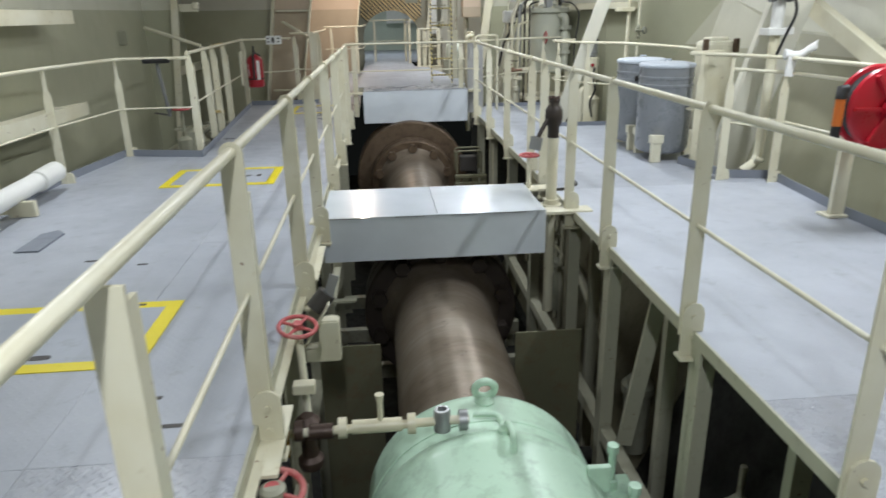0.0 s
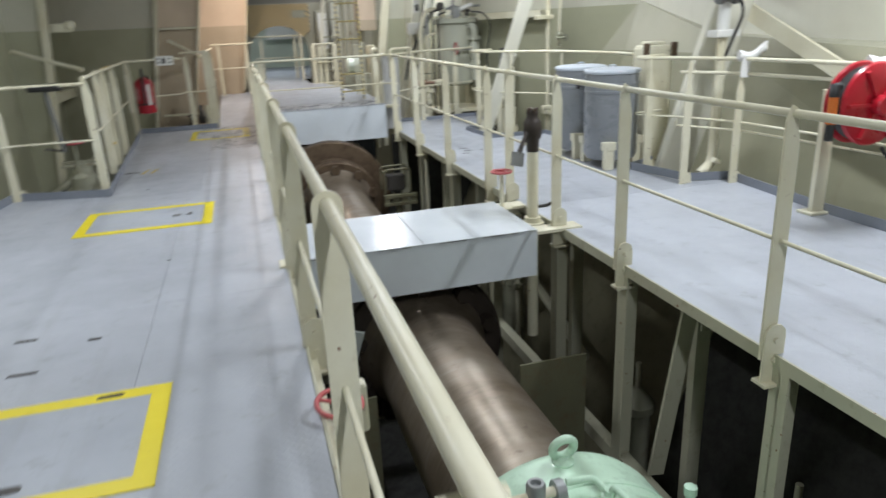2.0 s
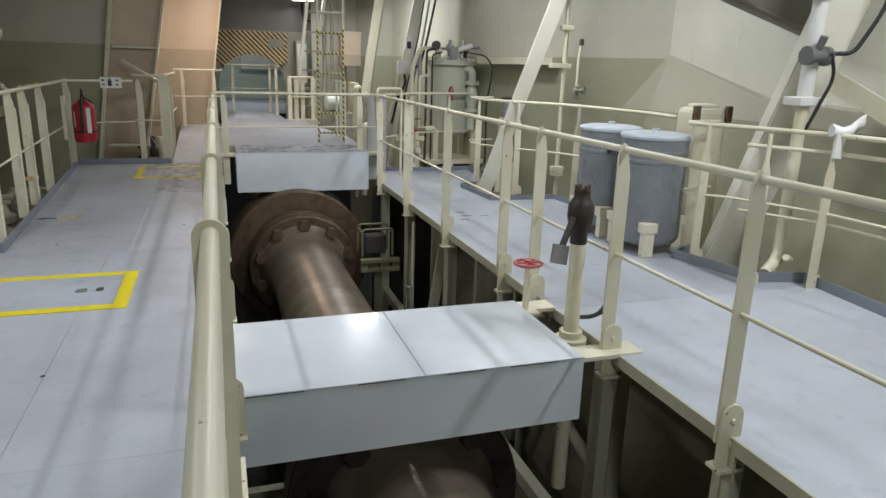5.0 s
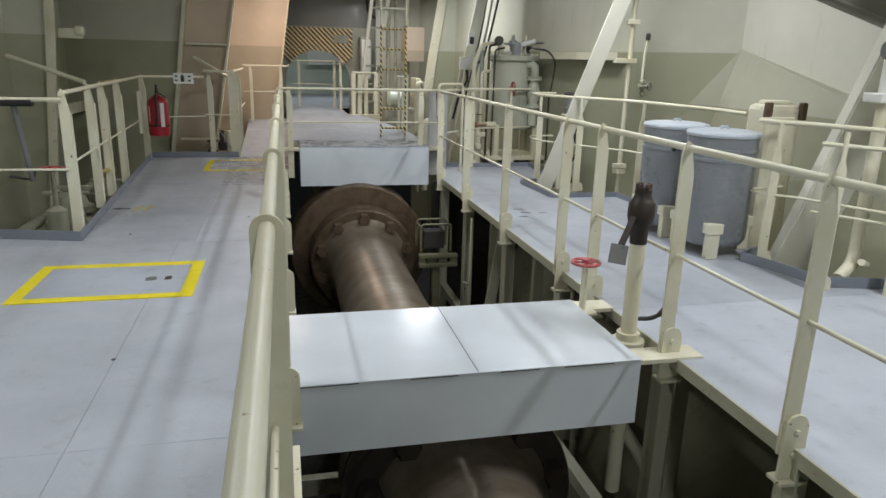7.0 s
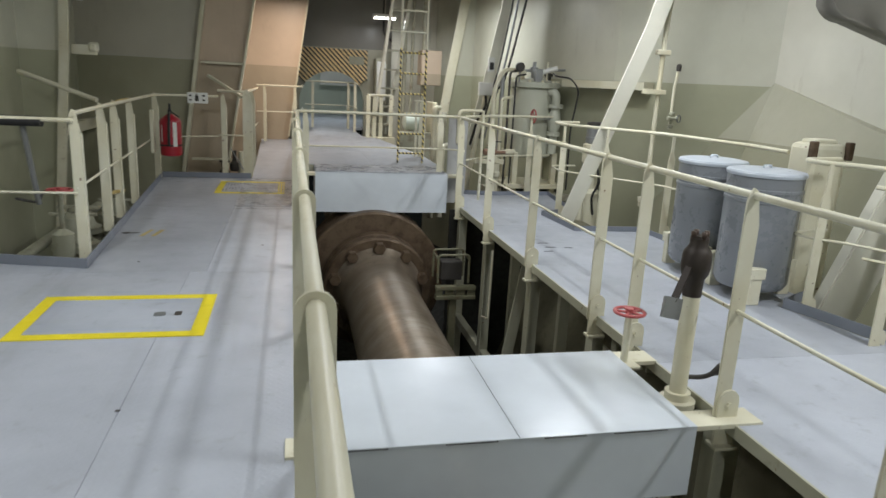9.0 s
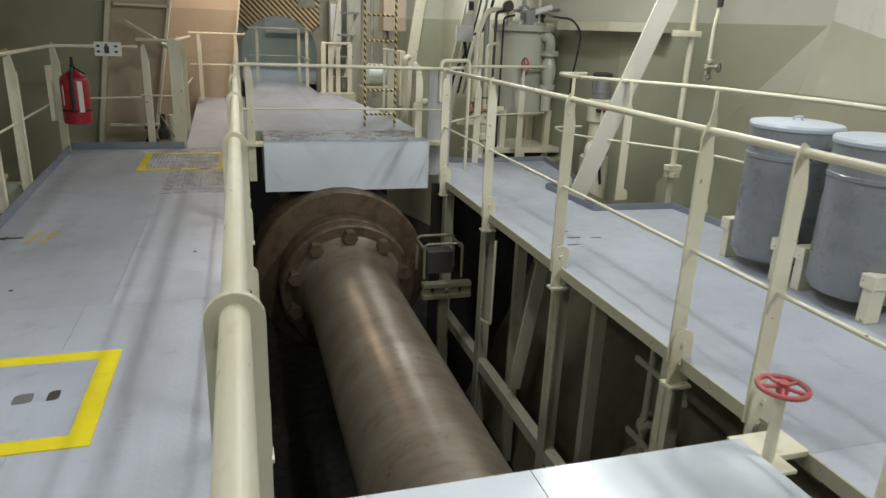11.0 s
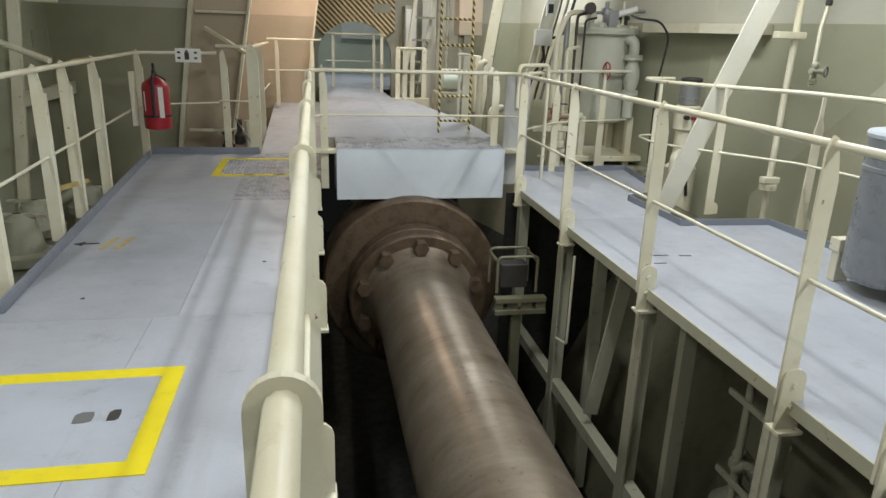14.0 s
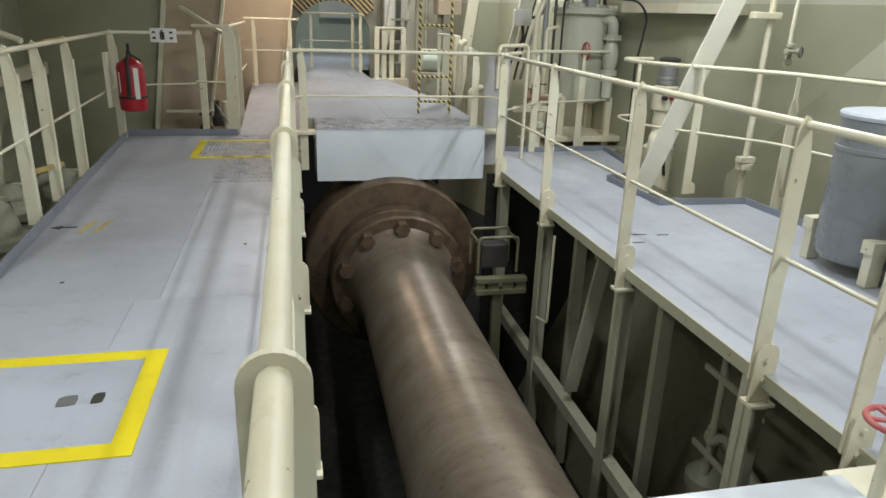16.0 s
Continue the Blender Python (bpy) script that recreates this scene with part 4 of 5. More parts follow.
for x in (-1.69, -1.54):
    for z in (1.015, 1.065):
        part("text_bar", bx(B(), x, x + 0.028, 10.914, 10.919, z, z + 0.018), DARK, sg)
tp = thing("yellow_tape", (-2.07, 9.5, 1.0), "yellow tape wound round the railing", "tape")
part("wrap", tube(B(), [(-2.085, 9.2, 1.045), (-2.105, 9.7, 1.045)], 0.023, 10), OCHRE, tp)
part("strip", bar(B(), (-2.055, 8.58, 0.3), (-2.075, 9.2, 0.22), 0.02, 0.03), OCHRE, tp)

# web frames of the left hull
def web(name, poly, y, label, coat=None):
    return single(name, prism(B(), poly, "y", y, y + 0.02), coat or FRAME_PAINT, label, "frame", "structure")


def strip(bm, p, q, w, d):
    """A flange strip along an edge of a web frame."""
    p, q = Vector(p), Vector(q)
    a = Vector((w / 2, 0, 0))
    b = Vector((0, d / 2, 0))
    va, vb = [[bm.verts.new(c + s * a + k * b) for s, k in ((-1, -1), (1, -1), (1, 1), (-1, 1))] for c in (p, q)]
    bm.faces.new(va), bm.faces.new(vb)
    for i in range(4):
        bm.faces.new((va[i], va[(i + 1) % 4], vb[(i + 1) % 4], vb[i]))
    return bm


web("frame_left_mid", [(-2.0, -0.9), (-1.43, -0.9), (-1.41, 0.0), (-1.16, 1.48), (-0.96, 2.59), (-0.68, 4.2), (-1.37, 4.2), (-1.97, 0.0)], 12.45, "beige web frame of the hull, warm lamp tint put into its paint")
# plate also keeps the warm lamp's light off the left hull
single("wall_left_aft", prism(B(), [(-3.55, -0.9), (-2.0, -0.9), (-1.98, 0.0), (-1.38, 4.2), (-3.55, 4.2)], "y", 12.47, 12.49), WALL_AFT_SHADE, "two-tone painted transverse hull plate, shade put into its tones", "wall", "structure")
bm = B()
strip(bm, (-2.02, 12.40, -0.9), (-1.99, 12.40, 0.0), 0.05, 0.09)
strip(bm, (-1.99, 12.40, 0.0), (-1.39, 12.40, 4.2), 0.05, 0.09)
strip(bm, (-1.43, 12.42, -0.9), (-1.41, 12.42, 0.0), 0.03, 0.12)
strip(bm, (-1.41, 12.42, 0.0), (-0.68, 12.42, 4.2), 0.03, 0.12)
single("trim_frame_left_mid", bm, CREAM, "cream painted flanges of a web frame", "trim", "structure")
bm = B()
bx(bm, -1.72, -1.15, 12.36, 12.44, 1.46, 1.49)
bar(bm, (-1.62, 12.3, 1.3), (-1.12, 12.0, 1.02), 0.05, 0.03)
single("trim_ledge", bm, CREAM, "cream stiffener across the web frame", "trim", "structure")
web("frame_left_far", [(-1.75, -0.6), (-0.62, -0.6), (-0.56, 0.3), (-0.18, 2.92), (0.0, 4.2), (-1.5, 4.2)], 14.8, "beige web frame of the hull, warm lamp tint put into its paint")
bm = B()
strip(bm, (-0.56, 14.77, 0.3), (0.0, 14.77, 4.2), 0.025, 0.12)
single("trim_frame_left_far", bm, CREAM, "cream painted flange of a web frame", "trim", "structure")
single("frame_left_near", prism(B(), [(-3.5, -0.9), (-3.1, -0.9), (-2.9, 1.51), (-2.75, 4.2), (-3.5, 4.2)], "y", 10.62, 10.64), WALL, "painted web frame of the hull", "frame", "structure")
bm = B()
strip(bm, (-3.12, 10.58, -0.9), (-2.9, 10.58, 1.51), 0.09, 0.05)
strip(bm, (-2.9, 10.58, 1.51), (-2.72, 10.58, 4.2), 0.09, 0.05)
single("trim_frame_left_near", bm, CREAM, "painted flange of a web frame", "trim", "structure")
bm = B()
bx(bm, -2.88, -2.62, 10.75, 10.79, 1.47, 1.58, 0.01)
bx(bm, -2.70, -2.60, 10.72, 10.82, 1.5, 1.61, 0.03)
single("frame_bracket", bm, CREAM, "cream painted bracket stub on the web frame", "bracket", base=(-2.88, 10.75, 1.47))
for y, z in ((12.0, 1.13), (12.35, 1.13), (9.6, 1.15)):
    single("wall_clip", bx(B(), -3.43, -3.3, y, y + 0.03, z - 0.09, z + 0.09, 0.005), PUTTY, "putty painted clip welded to the hull", "clip", base=(-3.4, y, z), group="wall clips")
# longitudinal girders on the left hull
def girder(y0, y1, z):
    bm = B()
    bx(bm, -3.42, -3.08, y0, y1, z, z + 0.012)
    bx(bm, -3.09, -3.07, y0, y1, z - 0.07, z + 0.06)
    prism(bm, [(-3.08, z + 0.06), (-3.08, z - 0.07), (-3.3, z - 0.07), (-3.42, z + 0.0)], "y", y1, y1 + 0.012)
    return single("girder", bm, CREAM, "cream painted longitudinal girder on the hull side", "girder", base=(-3.4, y0, z), group="hull girders")


girder(-2.9, 7.55, 1.42)
girder(-2.9, 7.5, 0.52)
ar = thing("boom_pipe", (-3.0, 9.7, 1.2), "cream painted pipe arm sloping down from the hull", "pipe")
part("arm", tube(B(), [(-3.2, 10.1, 1.27), (-2.4, 9.75, 1.03)], 0.024, 10), CREAM, ar)
lv = thing("grease_gun_stand", (-2.35, 7.55, 0), "dark tee-handled tool hanging at the railing", "tool")
part("shaft", tube(B(), [(-2.3, 7.46, 0.98), (-2.25, 7.5, 0.4)], 0.02, 8), GREY_DARK, lv)
part("tee_head", tube(B(), [(-2.42, 7.43, 0.985), (-2.16, 7.42, 0.985)], 0.036, 10), BLACK, lv)
part("hook", tube(B(), rounded([(-2.4, 7.5, 0.44), (-2.25, 7.5, 0.41), (-2.22, 7.5, 0.5)], 0.03), 0.01, 6), DARK, lv)
vl = thing("gate_valve", (-2.5, 8.3, -0.2), "small valve with a red handwheel behind the railing", "valve")
part("body", lathe(B(), (-2.3, 8.1, -0.85), [(0.1, 0), (0.1, 0.3), (0.14, 0.32), (0.14, 0.36), (0.08, 0.4), (0.08, 0.9), (0.02, 0.94), (0.02, 1.25)], "z", 16), PUTTY, vl)
handwheel(vl, (-2.3, 8.1, 0.4), (0, 0, 1), 0.09)
for i, (x, y, h) in enumerate(((-2.45, 8.9, 0.12), (-2.6, 9.6, 0.05), (-2.4, 10.3, 0.0))):
    f = thing("strainer", (x, y, -1.2), "putty painted strainer pot among pipes below the walkway", "strainer", "strainers")
    part("pot", lathe(B(), (x, y, -1.2), [(0.15, 0), (0.16, 0.9), (0.2, 0.92), (0.2, 0.98), (0.15, 1.0), (0.1, 1.1 + h), (0.03, 1.14 + h)], "z", 20), PUTTY, f)
    part("clamp_bar", bx(B(), x - 0.2, x + 0.2, y - 0.02, y + 0.02, 0.0 + h - 0.09, 0.03 + h - 0.09, 0.006), CREAM_DIM, f)
for k, (y0, y1, z) in enumerate(((7.6, 11.3, -0.25), (7.6, 11.3, -0.5), (7.4, 12.2, -0.7))):
    single("bilge_pipe", tube(B(), [(-2.75 + 0.15 * k, y0, z), (-2.75 + 0.15 * k, y1, z)], 0.05, 12), PUTTY, "putty painted pipe running below the walkway", "pipe", base=(-2.7, y0, z), group="bilge pipes")

# ---- right side: tanks ----
def tank(x, y, label):
    t = thing("tank", (x, y, 0), label, "tank", "grey tanks")
    part("body", lathe(B(), (x, y, 0.06), [(0.17, 0), (0.225, 0.02), (0.25, 0.06), (0.25, 0.63), (0.256, 0.635), (0.256, 0.655), (0.25, 0.66), (0.25, 0.70), (0.256, 0.705), (0.256, 0.725), (0.25, 0.73), (0.25, 0.81)], "z", 40), TANK, t)
    ld = part("lid", lathe(B(), (x, y, 0.865), [(0.245, 0), (0.258, 0.004), (0.262, 0.022), (0.254, 0.036), (0.2, 0.046), (0.08, 0.05)], "z", 40), TANK_LID, t, "pale grey lid")
    part("knob", tube(B(), rounded([(x - 0.03, y, 0.912), (x - 0.03, y, 0.935), (x + 0.03, y, 0.935), (x + 0.03, y, 0.912)], 0.015), 0.007, 8), TANK_LID, ld)
    for a in (238, 358, 118):
        cx, cy = x + 0.27 * math.cos(radians(a)), y + 0.27 * math.sin(radians(a))
        bm = B()
        bx(bm, cx - 0.045, cx + 0.045, cy - 0.03, cy + 0.03, 0.002, 0.2, 0.004)
        bx(bm, cx - 0.06, cx + 0.06, cy - 0.04, cy + 0.04, 0.185, 0.26, 0.004)
        part("leg", bm, CREAM, t)
    return t


tank(2.72, 6.41, "grey painted steel drum tank on cream legs")
tk = tank(2.715, 7.03, "grey painted steel drum tank marked with a worn number")
for i in range(3):
    part("text_bar", bx(B(), 2.56 + i * 0.055, 2.60 + i * 0.055, 6.805 - i * 0.012, 6.81 - i * 0.012, 0.70, 0.75), DARK, tk)

# column behind the tanks
cl = thing("square_pipe", (3.1, 6.35, 0), "rusty cream painted square trunk behind the railing", "trunk")
part("trunk", bx(B(), 3.10, 3.40, 6.45, 6.7, -0.8, 1.09, 0.04), CREAM, cl)
part("cap", bx(B(), 3.15, 3.35, 6.5, 6.65, 1.075, 1.12, 0.02), CREAM, cl)
for x in (3.09, 3.39):
    part("clamp", bx(B(), x - 0.02, x + 0.03, 6.42, 6.47, 0.98, 1.11, 0.01), RUST, cl)

# hand pump unit on a sloping stay
pu = thing("pump_unit", (3.3, 5.7, 0), "cream and white pump pipe clamped to a broad sloping steel stay", "pump")
bm = bar(B(), (3.22, 6.22, -0.3), (3.70, 5.5, 2.7), 0.36, 0.1)
bmesh.ops.bevel(bm, geom=bm.edges[:], offset=0.012, segments=2, affect="EDGES")
part("stay", bm, CREAM_BRIGHT, pu)
part("pipe", tube(B(), rounded([(3.08, 5.52, 0.03), (3.28, 5.62, 0.1), (3.3, 5.64, 0.3), (3.3, 5.64, 1.2)], 0.1), 0.042, 14), CREAM, pu)
part("upper_pipe", tube(B(), [(3.3, 5.64, 1.2), (3.28, 5.6, 2.4)], 0.05, 14), WHITE_P, pu)
part("clamp", bx(B(), 3.2, 3.42, 5.57, 5.72, 1.16, 1.22, 0.008), WHITE_P, pu)
part("clamp_plate", bx(B(), 3.1, 3.36, 5.55, 5.68, 1.83, 1.89, 0.008), WHITE_P, pu)
gv = part("gate", lathe(B(), (3.26, 5.56, 1.48), [(0.035, -0.09), (0.06, -0.09), (0.06, -0.05), (0.042, -0.04), (0.042, 0.05), (0.062, 0.06), (0.062, 0.09), (0.03, 0.1)], "x", 16), GREY_DARK, pu, "dark grey cast valve body")
part("gate_stem", tube(B(), [(3.26, 5.56, 1.5), (3.26, 5.52, 1.6)], 0.025, 10), GREY_DARK, gv)
part("drain", tube(B(), rounded([(3.3, 5.6, 0.12), (3.22, 5.45, 0.14), (3.12, 5.4, 0.18)], 0.04), 0.022, 10), CREAM, pu)
part("hose", tube(B(), rounded([(3.38, 5.56, 1.5), (3.5, 5.5, 1.5), (3.62, 5.42, 1.8), (3.65, 5.4, 2.6)], 0.12), 0.014, 8), BLACK, pu)
part("cable", tube(B(), rounded([(3.32, 5.5, 1.5), (3.4, 5.52, 1.35), (3.34, 5.56, 1.15), (3.31, 5.6, 1.0)], 0.1), 0.012, 8), BLACK, pu)

# hose reel
RX, RY, RZ = 3.01, 3.88, 0.80
hr = thing("hose_reel", (RX, RY, 0), "bright red hose reel on a cream post", "hose reel")
part("drum", lathe(B(), (RX, RY + 0.02, RZ), [(0.05, -0.085), (0.1, -0.095), (0.215, -0.085), (0.24, -0.075), (0.25, -0.06), (0.24, -0.05), (0.2, -0.045), (0.2, 0.045), (0.24, 0.05), (0.25, 0.06), (0.24, 0.075), (0.215, 0.085), (0.05, 0.085)], "y", 48), RED, hr)
for i in range(6):
    a = i * math.pi / 3
    part("rib", bar(B(), (RX + 0.06 * math.cos(a), RY - 0.075, RZ + 0.06 * math.sin(a)), (RX + 0.225 * math.cos(a), RY - 0.075, RZ + 0.225 * math.sin(a)), 0.03, 0.02), RED, hr)
part("hub", lathe(B(), (RX, RY, RZ), [(0.05, -0.13), (0.06, -0.12), (0.06, -0.07)], "y", 16), RED, hr)
part("hose", lathe(B(), (RX, RY + 0.02, RZ), [(0.2, -0.043), (0.22, -0.04), (0.23, 0), (0.22, 0.04), (0.2, 0.043)], "y", 40), BLACK, hr)
bm = B()
bx(bm, 3.06, 3.16, 4.24, 4.28, 0.002, RZ + 0.05, 0.004)
bx(bm, 3.02, 3.22, 4.2, 4.34, 0.002, 0.02, 0.004)
bar(bm, (RX, RY + 0.12, RZ), (3.11, 4.25, RZ - 0.02), 0.05, 0.08)
part("stand", bm, CREAM, hr)
part("axle", tube(B(), [(RX, RY - 0.1, RZ), (RX, RY + 0.16, RZ)], 0.03, 10), DARK, hr)
nz = part("nozzle", tube(B(), [(RX - 0.285, RY - 0.02, RZ - 0.2), (RX - 0.285, RY - 0.02, RZ - 0.1)], 0.027, 12), BLACK, hr)
part("grip", tube(B(), [(RX - 0.285, RY - 0.02, RZ - 0.1), (RX - 0.285, RY - 0.02, RZ + 0.06)], 0.028, 12), ORANGE, nz, "orange plastic grip")
part("tip", tube(B(), [(RX - 0.285, RY - 0.02, RZ + 0.06), (RX - 0.285, RY - 0.02, RZ + 0.12), (RX - 0.255, RY - 0.02, RZ + 0.12)], [0.032, 0.032, 0.026], 12), BLACK, nz)
part("hose_end", tube(B(), rounded([(RX + 0.1, RY - 0.05, RZ - 0.27), (RX + 0.15, RY - 0.12, 0.4), (RX + 0.22, RY - 0.15, 0.15)], 0.1), 0.01, 8), BLACK, hr)

# rags on the rail
def rag(x, y, z, w, label):
    bm = B()
    n = 9
    rows = []
    for i in range(n):
        u = i / (n - 1)
        rows.append([(x + w * (u - 0.5) + 0.012 * math.sin(7 * u + 3 * k), y + 0.05 * math.cos(2 * math.pi * k / 8) * (0.6 + 0.5 * math.sin(5 * u)), z + 0.02 + 0.06 * u * u + (0.035 + 0.02 * math.sin(6 * u + k)) * math.sin(2 * math.pi * k / 8)) for k in range(8)])
    rings(bm, rows)
    bar(bm, (x - w * 0.3, y - 0.03, z + 0.02), (x - w * 0.36, y - 0.035, z - 0.14), 0.07, 0.012)
    return single("rag", bm, CLOTH, label, "rag", base=(x, y, z), group="rags")


rag(3.32, 5.28, 1.0, 0.26, "white cotton rag knotted round the railing")
rag(3.3, 4.05, 1.0, 0.3, "crumpled white cotton rag on the railing beside the reel")

# sloping girder and duct above the right walkway
bm = B()
bar(bm, (3.95, 6.35, 1.46), (3.85, 2.0, -0.35), 0.25, 0.03)
bar(bm, (3.83, 6.35, 1.51), (3.73, 2.0, -0.30), 0.02, 0.14)
single("hull_stringer", bm, CREAM, "cream painted sloping stringer on the hull side", "girder", base=(3.9, 5, 1.2))
corner = [(3.0 + 0.22 * (1 - math.cos(a)), 2.14 - 0.2 * math.sin(a)) for a in [math.pi / 2 * k / 6 for k in range(7)]]
web_edge = [(3.0, 4.19)] + corner + [(4.45, 1.60)]
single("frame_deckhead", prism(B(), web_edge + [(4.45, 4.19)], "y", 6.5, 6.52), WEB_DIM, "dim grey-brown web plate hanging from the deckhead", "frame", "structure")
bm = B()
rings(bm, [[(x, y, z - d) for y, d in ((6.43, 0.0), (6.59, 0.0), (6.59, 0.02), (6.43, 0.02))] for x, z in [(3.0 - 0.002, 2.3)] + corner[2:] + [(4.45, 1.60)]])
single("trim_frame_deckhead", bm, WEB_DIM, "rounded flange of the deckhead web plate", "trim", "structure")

# diagonal stay beside the right walkway
def ribbon(bm, pts, w, d):
    """A flat bar along a bent line, upright to the view along y."""
    rows = [[(x + s * w / 2, y + k * d / 2, z) for s, k in ((-1, -1), (1, -1), (1, 1), (-1, 1))] for x, y, z in pts]
    rings(bm, rows)
    for f in bm.faces:
        f.smooth = False
    return bm


stay_line = [(2.24, 9.02, -0.4), (2.37, 8.98, 0.0), (2.68, 8.86, 1.0), (2.98, 8.70, 2.0), (3.18, 8.52, 3.0), (3.34, 8.36, 4.1)]
ds = thing("diagonal_stay", (2.4, 9.0, -0.4), "cream painted sloping steel stay, lamp light put into its colour", "stay")
part("face_plate", ribbon(B(), stay_line, 0.18, 0.016), CREAM_BRIGHT, ds)
part("rib", ribbon(B(), [(x, y + 0.07, z) for x, y, z in stay_line], 0.016, 0.12), CREAM, ds)
bm = ribbon(B(), [(2.05, 12.3, -0.3), (2.12, 12.3, 0.4), (2.33, 12.2, 1.4), (2.5, 12.1, 2.4), (2.62, 12.0, 3.6), (2.64, 11.95, 4.15)], 0.17, 0.03)
single("curved_stay", bm, CREAM_BRIGHT, "cream painted leaning steel stay, lamp light put into its colour", "stay", base=(2.05, 12.3, 0))

# right far web frame
web("frame_right_far", [(1.98, -0.6), (1.98, 0.01), (2.18, 1.48), (2.45, 2.97), (2.62, 4.2), (3.4, 4.2), (3.4, -0.6)], 14.2, "pale green-grey painted web frame of the hull", WALL)
bm = B()
strip(bm, (1.98, 14.15, -0.6), (1.99, 14.15, 0.01), 0.16, 0.03)
strip(bm, (1.99, 14.15, 0.01), (2.19, 14.15, 1.48), 0.16, 0.03)
strip(bm, (2.19, 14.15, 1.48), (2.63, 14.15, 4.2), 0.16, 0.03)
single("trim_frame_right_far", bm, CREAM, "cream painted flange of a web frame", "trim", "structure")

# pipes on the aft side plate
vp = thing("sounding_pipe", (3.16, 8.8, 0), "cream painted vertical pipe with clamps and a small valve", "pipe")
part("pipe", tube(B(), [(3.16, 8.78, -0.6), (3.16, 8.78, 1.9), (3.2, 8.75, 3.2)], 0.025, 12), CREAM, vp)
part("thin_pipe", tube(B(), [(3.24, 8.62, 1.03), (3.24, 8.62, 1.45), (3.25, 8.6, 1.62)], 0.015, 8), CREAM, vp)
for z, x0 in ((0.28, 3.08), (1.39, 2.98), (1.78, 3.08)):
    part("clamp", bx(B(), x0, 3.22, 8.73, 8.80, z - 0.025, z + 0.025, 0.006), CREAM, vp)
part("flange", lathe(B(), (3.16, 8.78, 0.2), [(0.07, 0), (0.07, 0.05)], "z", 16), CREAM, vp)
vv = part("valve_body", lathe(B(), (3.235, 8.6, 1.13), [(0.015, -0.09), (0.03, -0.08), (0.03, -0.055), (0.018, -0.045), (0.022, 0.03), (0.03, 0.04), (0.03, 0.06), (0.015, 0.075)], "z", 12), PUTTY, vp, "grey-green cast valve body")
part("valve_arm", lathe(B(), (3.235, 8.57, 1.14), [(0.014, -0.06), (0.025, -0.055), (0.025, -0.04), (0.014, -0.035), (0.014, 0.035), (0.025, 0.04), (0.025, 0.055)], "x", 12), PUTTY, vv)
part("valve_wheel", ring(B(), (3.285, 8.54, 1.14), (0.6, -1, 0), 0.036, 0.006, 20), GREY_DARK, vv)
part("pipe_cap", lathe(B(), (3.25, 8.6, 1.6), [(0.02, 0), (0.024, 0.01), (0.024, 0.06), (0.012, 0.07)], "z", 10), DARK, vp)

# filter unit
FX, FY = 2.735, 11.35
fu = thing("filter_unit", (FX, FY, 0), "pale grey-green filter vessel with pipes and a red handwheel", "filter")
part("vessel", lathe(B(), (FX, FY, 0.42), [(0.22, 0.0), (0.29, 0.03), (0.295, 0.1), (0.295, 0.93), (0.36, 0.95), (0.36, 0.98)], "z", 40), VESSEL, fu)
cv = part("cover", lathe(B(), (FX, FY, 1.402), [(0.36, 0), (0.36, 0.03), (0.28, 0.05), (0.12, 0.09), (0.1, 0.1)], "z", 40), VESSEL, fu)
for i in range(12):
    a = i * math.pi / 6
    part("bolt", lathe(B(), (FX + 0.33 * math.cos(a), FY + 0.33 * math.sin(a), 1.4325), [(0.02, 0), (0.02, 0.03)], "z", 6), CREAM, cv)
for dx in (-0.28, 0.28):
    for dy in (-0.25, 0.25):
        part("leg", bx(B(), FX + dx - 0.035, FX + dx + 0.035, FY + dy - 0.035, FY + dy + 0.035, -0.6, 0.5, 0.004), CREAM, fu)
part("base_frame", bx(B(), FX - 0.42, FX + 0.42, FY - 0.36, FY + 0.36, 0.02, 0.08, 0.006), CREAM, fu)
part("elbow_pipe", tube(B(), rounded([(FX + 0.08, FY - 0.2, 1.32), (FX + 0.22, FY - 0.3, 1.32), (FX + 0.22, FY - 0.3, 0.5)], 0.1), 0.058, 16), VESSEL, fu)
for z, r in ((1.11, 0.1), (0.74, 0.09)):
    part("pipe_flange", lathe(B(), (FX + 0.22, FY - 0.3, z), [(r, 0), (r, 0.025), (r * 0.98, 0.028), (r, 0.031), (r, 0.056)], "z", 20), VESSEL, fu)
part("valve_globe", lathe(B(), (FX + 0.22, FY - 0.3, 0.8), [(0.06, 0), (0.08, 0.06), (0.088, 0.14), (0.08, 0.22), (0.06, 0.28)], "z", 20), VESSEL, fu)
handwheel(fu, (2.61, 10.92, 0.997), (1, 0.05, 0), 0.085)
part("wheel_stem", tube(B(), [(2.62, 10.92, 0.997), (FX + 0.2, FY - 0.31, 0.97)], 0.018, 8), STEEL, fu)
for dx, h, m in ((-0.22, 0.16, CREAM), (-0.05, 0.24, STEEL), (0.16, 0.14, DARK)):
    s = part("fitting", lathe(B(), (FX + dx, FY - 0.1, 1.46), [(0.04, 0), (0.04, h * 0.4), (0.06, h * 0.45), (0.06, h * 0.7), (0.025, h * 0.75), (0.025, h)], "z", 12), m, fu)
part("top_pipe", tube(B(), rounded([(FX - 0.2, FY - 0.1, 1.58), (FX + 0.1, FY - 0.1, 1.6), (FX + 0.45, FY - 0.1, 1.62), (FX + 0.5, FY - 0.1, 1.5)], 0.06), 0.018, 8), STEEL, fu)
